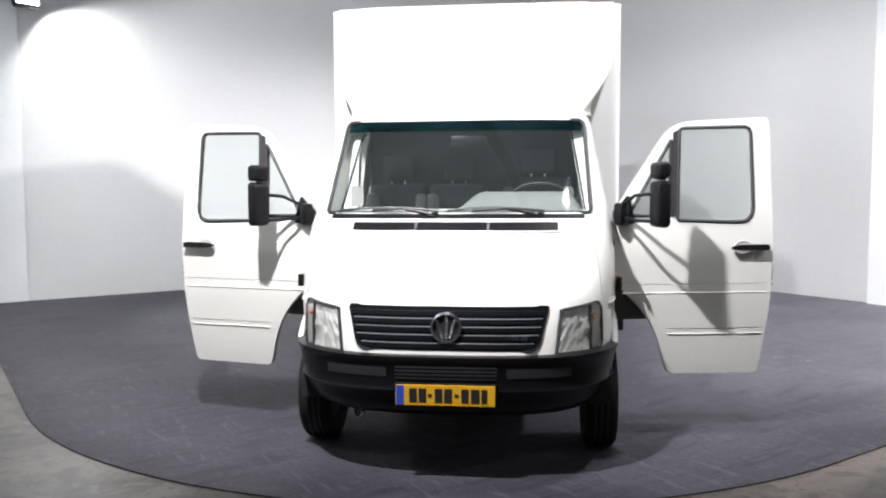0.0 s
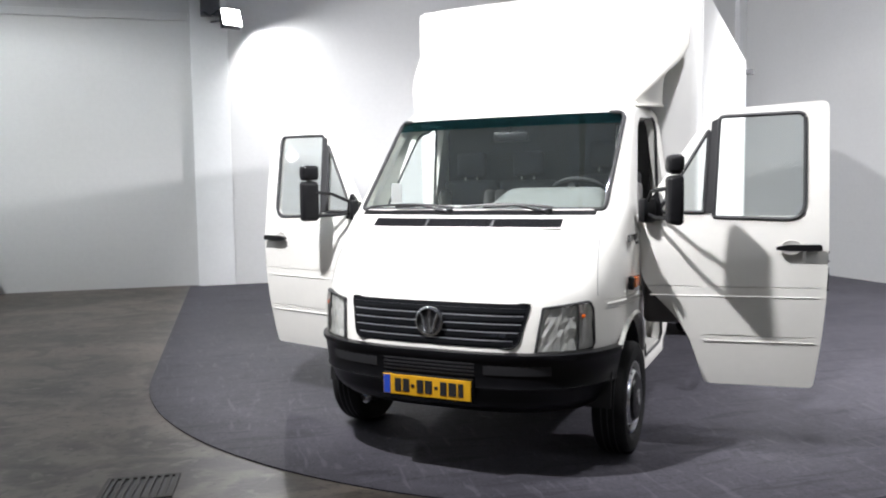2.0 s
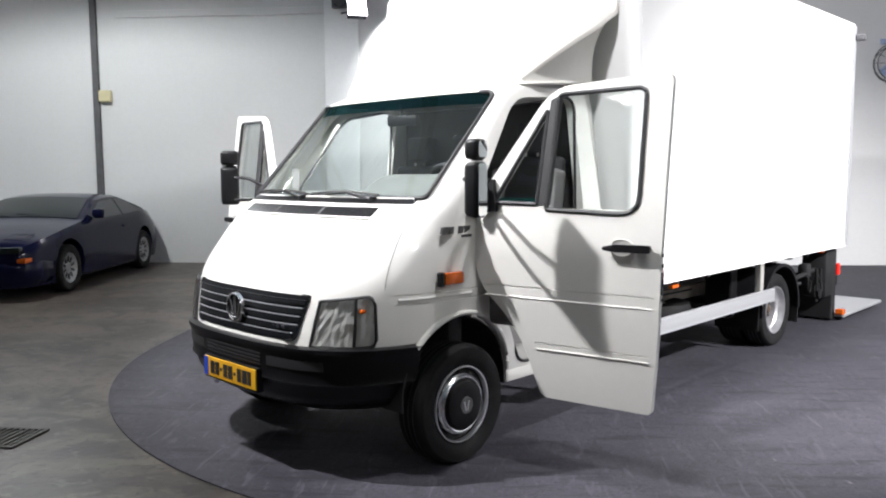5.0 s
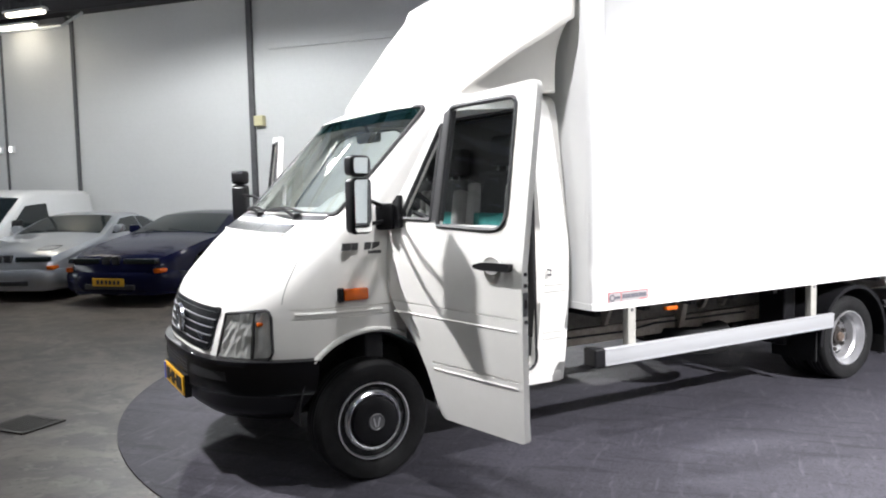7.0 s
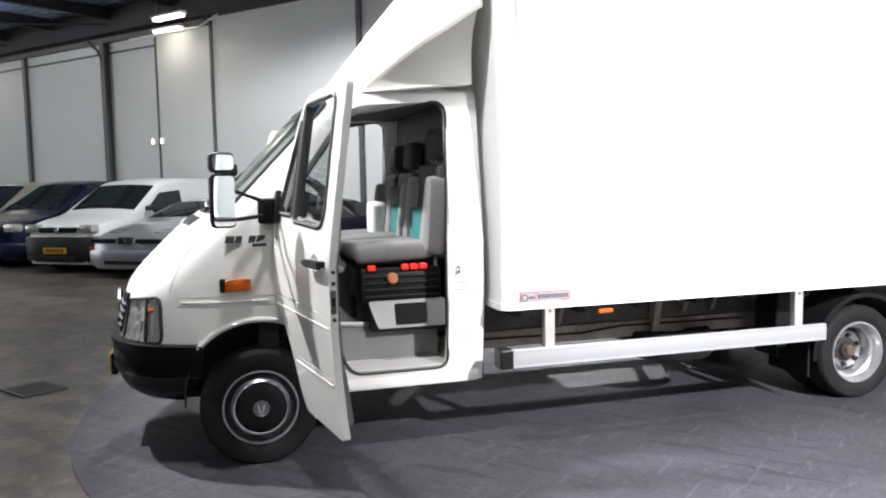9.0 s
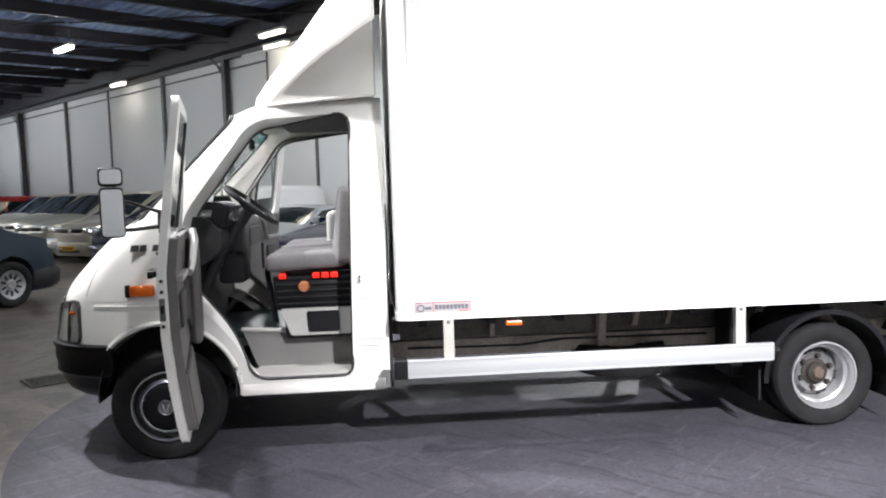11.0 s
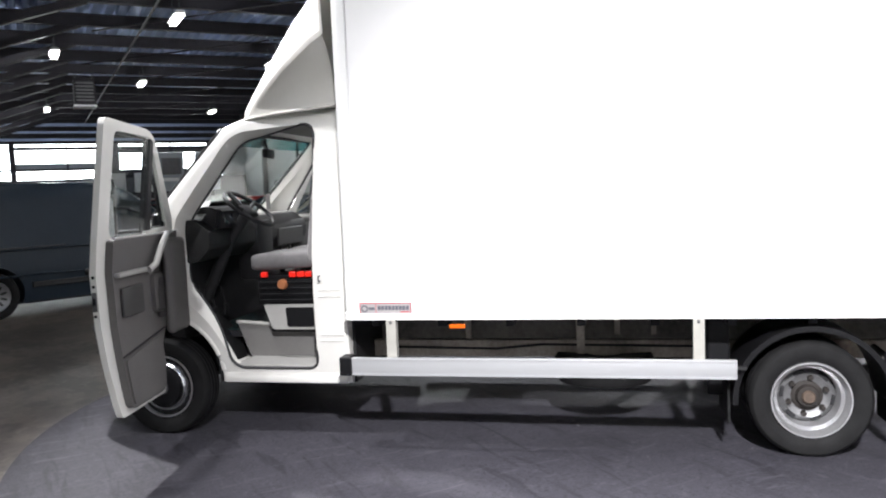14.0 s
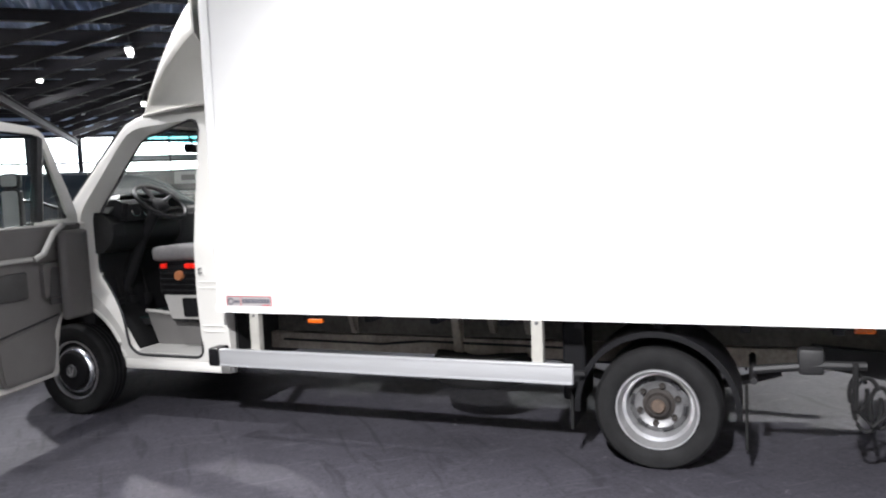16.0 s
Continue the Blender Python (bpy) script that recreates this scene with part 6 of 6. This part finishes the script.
def car(name, label, paint, L, W, top, belt, tum, wheels, r, side_windows, screen, rear, m, lower=None, plate=PLATE, lamps=0.62, face="bar", ground=0.17, group="parked cars", deep=0.32):
    """A car whose nose is at y = 0 and tail at y = L. top: (y, z) along the roofline; belt: (y, z) of the waist; screen and rear: (y0, y1) of the glass."""
    c = thing(name, label, "van" if "van" in name else "car", group, m)
    H, B = table(top), table(belt)
    ys = sorted(set(list(np.linspace(0, L, 25)) + [0.04, L - 0.04, *screen, *rear]))
    plan = table(((0, 0.72), (0.06, 0.82), (0.25, 0.92), (0.7, 0.985), (1.2, 1.0), (L - 0.9, 1.0), (L - 0.25, 0.95), (L - 0.05, 0.87), (L, 0.8)))

    def xs(y, z):
        w = W * plan(y)
        b = B(y)
        if z <= b:
            q = (z - ground) / max(0.05, b - ground)
            return w * (0.93 + 0.07 * math.sin(math.pi * min(1, 0.1 + q * 0.75)))
        return w * (0.93 + 0.07 * math.sin(math.pi * 0.85)) - (z - b) * tum

    rows = []
    for y in ys:
        h, b = H(y), min(B(y), H(y) - 0.02)
        zz = [ground, ground + 0.1, ground + 0.25, (ground + b) / 2 + 0.05, b - 0.04, b]
        zz += [b + (h - b) * q for q in (0.35, 0.7, 0.9)]
        half = [Vector((xs(y, z), y, z)) for z in zz]
        xt = xs(y, h)
        half += [Vector((max(0.02, xt - 0.07), y, h - 0.003)), Vector((xt * 0.6, y, h + 0.018)), Vector((xt * 0.3, y, h + 0.026))]
        rows.append([Vector((-p.x, p.y, p.z)) for p in half] + [Vector((0, y, h + 0.03))] + half[::-1])
    bm = bmesh.new()
    g = [[bm.verts.new(p) for p in row] for row in rows]
    n = len(g[0])
    for a, b in zip(g, g[1:]):
        for k in range(n):
            bm.faces.new((a[k], a[(k + 1) % n], b[(k + 1) % n], b[k]))
    bm.faces.new(g[0])
    bm.faces.new(g[-1])
    cuts = []
    for y in wheels:
        cuts.append(lathe([(0, -W - 0.2), (r + 0.06, -W - 0.2), (r + 0.06, -W + 0.32), (0, -W + 0.32)], 28, pose(0, y, r + 0.02)))
        cuts.append(lathe([(0, W - 0.32), (r + 0.06, W - 0.32), (r + 0.06, W + 0.2), (0, W + 0.2)], 28, pose(0, y, r + 0.02)))
    link("body", carve(bm, cuts), paint, c, "", True, 40)
    part("underbody", slab(-W + 0.3, W - 0.3, 0.3, L - 0.3, ground - 0.03, ground + 0.1), DARKMETAL, c)
    for y in wheels:
        for s in (1, -1):
            car_wheel(c, s * (W - 0.115), y, r, s)
            part("arch_liner", slab(s * (W - 0.33), s * (W - 0.3), y - r, y + r, ground, r * 2), DARKMETAL, c)

    def roof_patch(y0, y1, inset, off):
        out, inn = [], []
        for y in np.linspace(y0, y1, 7):
            h = H(y)
            w = xs(y, h) - inset
            row = []
            for x in np.linspace(-w, w, 9):
                t = abs(x) / max(0.05, xs(y, h))
                z = float(np.interp(t, [0, 0.3, 0.6, 1], [h + 0.03, h + 0.026, h + 0.018, h - 0.006])) + off
                row.append((x, y, z))
            out.append(row)
            inn.append([(x, y, z - 0.01) for x, y, z in row])
        return sheet(out, inn)
    part("windscreen", roof_patch(*screen, 0.09, 0.008), CARGLASS, c, "dark windscreen", True)
    if rear[1] > rear[0]:
        part("rear_window", roof_patch(*rear, 0.12, 0.008), CARGLASS, c, "dark rear window", True)
    for s in (1, -1):
        for poly in side_windows:
            poly = rounded(poly, 0.04, 3)
            out = [Vector((s * (xs(y, z) + 0.006), y, z)) for y, z in poly]
            bm = bmesh.new()
            A = [bm.verts.new(p) for p in out]
            Bv = [bm.verts.new(p - Vector((s * 0.02, 0, 0))) for p in out]
            bm.faces.new(A)
            bm.faces.new(Bv[::-1])
            for k in range(len(A)):
                bm.faces.new((A[k], Bv[k], Bv[(k + 1) % len(A)], A[(k + 1) % len(A)]))
            part("side_window", bm, CARGLASS, c, "dark side window")
        y = side_windows[0][0][0] + 0.1
        z = B(y) + 0.06
        mr = part("door_mirror", slab(s * (W * 0.93), s * (W * 0.93 + 0.17), y - 0.05, y + 0.07, z, z + 0.14, 0.04), lower or paint, c, "", True)
        part("rocker", slab(s * (W * 0.9), s * (W * 0.955), wheels[0] + r + 0.08, wheels[1] - r - 0.08, ground - 0.01, ground + 0.09, 0.02), lower or DARKMETAL, c)
        part("door_gap", tube([(s * (xs(yy, zz) + 0.001), yy, zz) for yy, zz in ((y + 0.02, ground + 0.12), (y - 0.02, B(y) - 0.02))], 0.005, 5), INK, c)
        part("door_gap", tube([(s * (xs(yy, zz) + 0.001), yy, zz) for yy, zz in ((y + 1.15, ground + 0.12), (y + 1.15, B(y) - 0.02))], 0.005, 5), INK, c)
        part("door_handle", slab(s * (xs(y + 1.0, B(y) - 0.1)), s * (xs(y + 1.0, B(y) - 0.1) + 0.02), y + 0.92, y + 1.08, B(y) - 0.12, B(y) - 0.09, 0.006), lower or paint, c)
        # front lamps
        if face == "big":
            lm = part("headlight", slab(s * (W * 0.52), s * (W * 0.86), -0.0, 0.22, lamps, lamps + 0.16, 0.04, None), REFLECT, c, "clear headlamp", True)
            part("lens", slab(s * (W * 0.52), s * (W * 0.865), -0.012, 0.2, lamps, lamps + 0.162, 0.04, None), LENS, lm, "", True)
        else:
            part("front_lamp", slab(s * (W * 0.22), s * (W * 0.79), -0.014, 0.1, lamps - 0.015, lamps + 0.06, 0.01), CARGLASS, c, "slim dark front lamp", True)
            part("indicator", slab(s * (W * 0.74), s * (W * 0.86), -0.0, 0.22, lamps - 0.14, lamps - 0.08, 0.012), ORANGE, c, "orange indicator", True)
            a = [(s * W * x, y, H(y) + 0.021) for x, y in ((0.4, 0.3), (0.68, 0.34), (0.68, 0.56), (0.42, 0.52))]
            part("lamp_cover", tube(a + a[:1], 0.004, 5), INK, c, "thin gap round the folded lamp")
        part("tail_lamp", slab(s * (W * 0.6), s * (W * (0.955 if name == "panel_van" else 0.82)), L - (0.17 if name == "panel_van" else 0.08), L + 0.008, B(L) - 0.26, B(L) - 0.06, 0.02), RED, c, "red tail lamp")
    pz = ground + 0.4 * deep
    out, inn = [], []
    for z, o in ((ground + 0.04, 0.0), (ground + 0.1, 0.03), (ground + deep - 0.04, 0.035), (ground + deep, 0.015)):
        row = [(-W * plan(0.5) * 0.97 - o, 0.5, z), (-W * plan(0.2) - o, 0.2, z), (-W * 0.8 - o, 0.03 - o, z), (-W * 0.5, -0.02 - o, z), (0, -0.035 - o, z), (W * 0.5, -0.02 - o, z), (W * 0.8 + o, 0.03 - o, z), (W * plan(0.2) + o, 0.2, z), (W * plan(0.5) * 0.97 + o, 0.5, z)]
        out.append(row)
        inn.append([(x * 0.96, y + 0.04, z) for x, y, z in row])
    part("bumper", sheet(out, inn), lower or paint, c, "", True, 50)
    part("air_intake", slab(-W * 0.45, W * 0.45, -0.078, 0.0, ground + 0.08, ground + 0.15, 0.01), INK, c)
    if face == "big":
        part("grille", slab(-W * 0.48, W * 0.48, -0.02, 0.1, lamps + 0.02, lamps + 0.12, 0.02), GRILLE, c, "dark grille", True)
        part("badge", lathe([(0, -0.012), (0.05, -0.01), (0.055, 0), (0, 0)], 20, pose(0, -0.02, lamps + 0.07, 0, 0, 90)), CHROME, c, "round chrome badge", True)
    else:
        for s in (-1, 1):
            part("grille", slab(s * 0.02, s * 0.14, -0.03, 0.05, lamps - 0.02, lamps + 0.09, 0.015), INK, c, "narrow dark grille")
    if plate:
        pl = part("number_plate", slab(-0.26, 0.26, -0.095, -0.08, pz, pz + 0.11, 0.003), plate, c, "yellow plate with dark bars")
        for k in range(6):
            part("plate_bar", slab(-0.19 + k * 0.068, -0.145 + k * 0.068, -0.098, -0.095, pz + 0.025, pz + 0.085), INK, pl)
    for k in (0.25, 0.75):
        part("wiper", tube([(-W * 0.5 + k * W, screen[0] + 0.02, H(screen[0]) + 0.04), (-W * 0.9 + k * W, screen[0] + 0.08, H(screen[0] + 0.08) + 0.045)], 0.008, 5), INK, c)
    return c


NAVY = material("navy_car_paint", (0.005, 0.006, 0.024), 0.16, 0.0, 0.15, 3, coat=0.0, spec=0.15)
SILVER = material("silver_car_paint", (0.42, 0.44, 0.47), 0.28, 0.7, 0.06, 3, coat=0.8)
VANWHITE = material("white_van_paint", (0.78, 0.78, 0.77), 0.3, 0, 0.03, 3, coat=0.5)
VANGREY = material("blue_grey_van_paint", (0.012, 0.02, 0.03), 0.34, 0, 0.1, 3, coat=0.0, spec=0.3)
DEEPBLUE = material("deep_blue_car_paint", (0.006, 0.009, 0.03), 0.25, 0.0, 0.15, 3, coat=0.1, spec=0.3)
BEIGE = material("champagne_car_paint", (0.42, 0.4, 0.33), 0.3, 0.5, 0.06, 3, coat=0.7)
REDCAR = material("red_car_paint", (0.35, 0.015, 0.015), 0.3, 0, 0.1, 3, coat=0.7)

def scaled(*rows):
    return [(y * 0.92, z) for y, z in rows]


COUPE_TOP = scaled((0, 0.6), (0.05, 0.66), (0.3, 0.735), (1.0, 0.86), (1.45, 0.92), (1.55, 0.93), (2.35, 1.22), (2.75, 1.26), (3.2, 1.25), (4.15, 0.98), (4.55, 0.96), (4.74, 0.92), (4.78, 0.7))
COUPE_BELT = scaled((0, 0.56), (0.4, 0.68), (1.4, 0.87), (2.5, 0.9), (4.0, 0.92), (4.78, 0.66))
COUPE_SIDE = (scaled((1.8, 0.93), (2.4, 1.17), (2.95, 1.2), (3.0, 0.95)), scaled((3.05, 0.95), (3.0, 1.195), (3.3, 1.18), (3.85, 0.98)))


def stall(u, v, turn=0):
    """A place in the row along the long wall, nose out."""
    return HALL @ pose(u, v, 0, 0, 0, turn)


car("coupe_car", "navy blue low coupe parked nose out by the wall", NAVY, 4.4, 0.92, COUPE_TOP, COUPE_BELT, 0.55, (0.95, 3.55), 0.32, COUPE_SIDE, (1.48, 2.14), (3.05, 3.78), stall(-5.72, 4.42, 4))
car("coupe_car", "silver low coupe parked nose out by the wall", SILVER, 4.4, 0.9, COUPE_TOP, COUPE_BELT, 0.55, (0.95, 3.5), 0.31, COUPE_SIDE, (1.48, 2.14), (3.05, 3.78), stall(-7.77, 4.42, 15), None, None)
VAN_TOP = ((0, 0.68), (0.05, 0.84), (0.5, 0.95), (1.0, 1.02), (1.1, 1.07), (1.85, 1.56), (2.1, 1.65), (2.6, 1.69), (4.2, 1.68), (4.33, 1.62), (4.38, 1.2))
VAN_BELT = ((0, 0.64), (0.3, 0.8), (1.1, 0.98), (4.0, 1.0), (4.38, 0.95))
car("small_van", "small white panel van with dark lower trim", VANWHITE, 4.38, 0.89, VAN_TOP, VAN_BELT, 0.16, (0.85, 3.55), 0.31, ([(1.3, 1.03), (1.85, 1.42), (2.5, 1.46), (2.5, 1.03)],), (1.16, 1.84), (0, 0), stall(-9.75, 4.4, 15), DARKMETAL, PLATE, 0.72, "big", 0.17, "parked cars", 0.5)
MPV_TOP = ((0, 0.66), (0.05, 0.86), (0.9, 1.0), (1.05, 1.06), (1.95, 1.6), (2.3, 1.67), (3.6, 1.65), (4.1, 1.5), (4.5, 1.0), (4.52, 0.8))
MPV_SIDE = ([(1.35, 1.05), (1.95, 1.45), (2.45, 1.5), (2.45, 1.06)], [(2.53, 1.06), (2.53, 1.5), (3.4, 1.5), (3.4, 1.08)], [(3.48, 1.08), (3.48, 1.48), (3.95, 1.42), (4.15, 1.1)])
mpv = (4.52, 0.9, MPV_TOP, ((0, 0.62), (0.3, 0.82), (1.1, 1.0), (4.1, 1.05), (4.52, 0.9)), 0.3, (0.88, 3.6), 0.32, MPV_SIDE, (1.12, 1.93), (3.7, 4.4))
car("family_car", "deep blue family car parked nose out", DEEPBLUE, *mpv, stall(-12.2, 4.35, 13), None, PLATE, 0.7, "big")
first = car("family_car", "champagne coloured family car parked nose out", BEIGE, *mpv, stall(-14.6, 4.4, 13), None, PLATE, 0.7, "big")
for k in range(3):
    copy_thing(first, stall(-17.1 - 2.5 * k, 4.3 + 0.1 * k, 13))
red = car("family_car", "red family car in the far row", REDCAR, *mpv, stall(-27.0, 3.9), None, PLATE, 0.7, "big")
BUS_TOP = ((0, 0.76), (0.06, 0.92), (0.45, 1.03), (0.85, 1.1), (0.98, 1.16), (1.75, 1.74), (2.0, 1.86), (2.4, 1.92), (4.55, 1.92), (4.68, 1.84), (4.72, 1.3))
BUS_BELT = ((0, 0.72), (0.3, 0.92), (1.0, 1.04), (4.5, 1.08), (4.72, 1.0))
# the grey van stands across from the row, nose towards the wall
a, b = Vector((-3.67, -5.5)), Vector((-6.25, -3.98))
head = (b - a).normalized()
side = Vector((-head.y, head.x))
origin = b + head * 0.9 + side * 0.95
turn = math.degrees(math.atan2(-head.y, -head.x)) - 90
van = car("panel_van", "dark blue-grey panel van standing across the hall", VANGREY, 4.72, 0.95, BUS_TOP, BUS_BELT, 0.14, (0.9, 3.9), 0.335, ([(1.18, 1.1), (1.66, 1.58), (2.0, 1.64), (2.0, 1.1)],), (1.05, 1.74), (0, 0), pose(origin.x, origin.y, 0, 0, 0, turn), DARKMETAL, PLATE, 0.8, "big", 0.2)
for s in (1, -1):
    for z, x in ((0.6, 0.946), (0.97, 0.936)):
        part("body_crease", tube([(s * x, y, z) for y in np.linspace(1.3, 4.3, 6)], 0.014, 6), VANGREY, van, "", True)
    part("side_trim", slab(s * 0.935, s * 0.962, 1.35, 3.4, 0.42, 0.5, 0.01), DARKMETAL, van)
    part("sliding_rail", slab(s * 0.93, s * 0.95, 2.9, 4.4, 0.99, 1.01), INK, van)
# far rows
for k in range(7):
    copy_thing(first if k % 3 else red, HALL @ pose(-30.5, 3.0 - 2.5 * k, 0, 0, 0, -90))
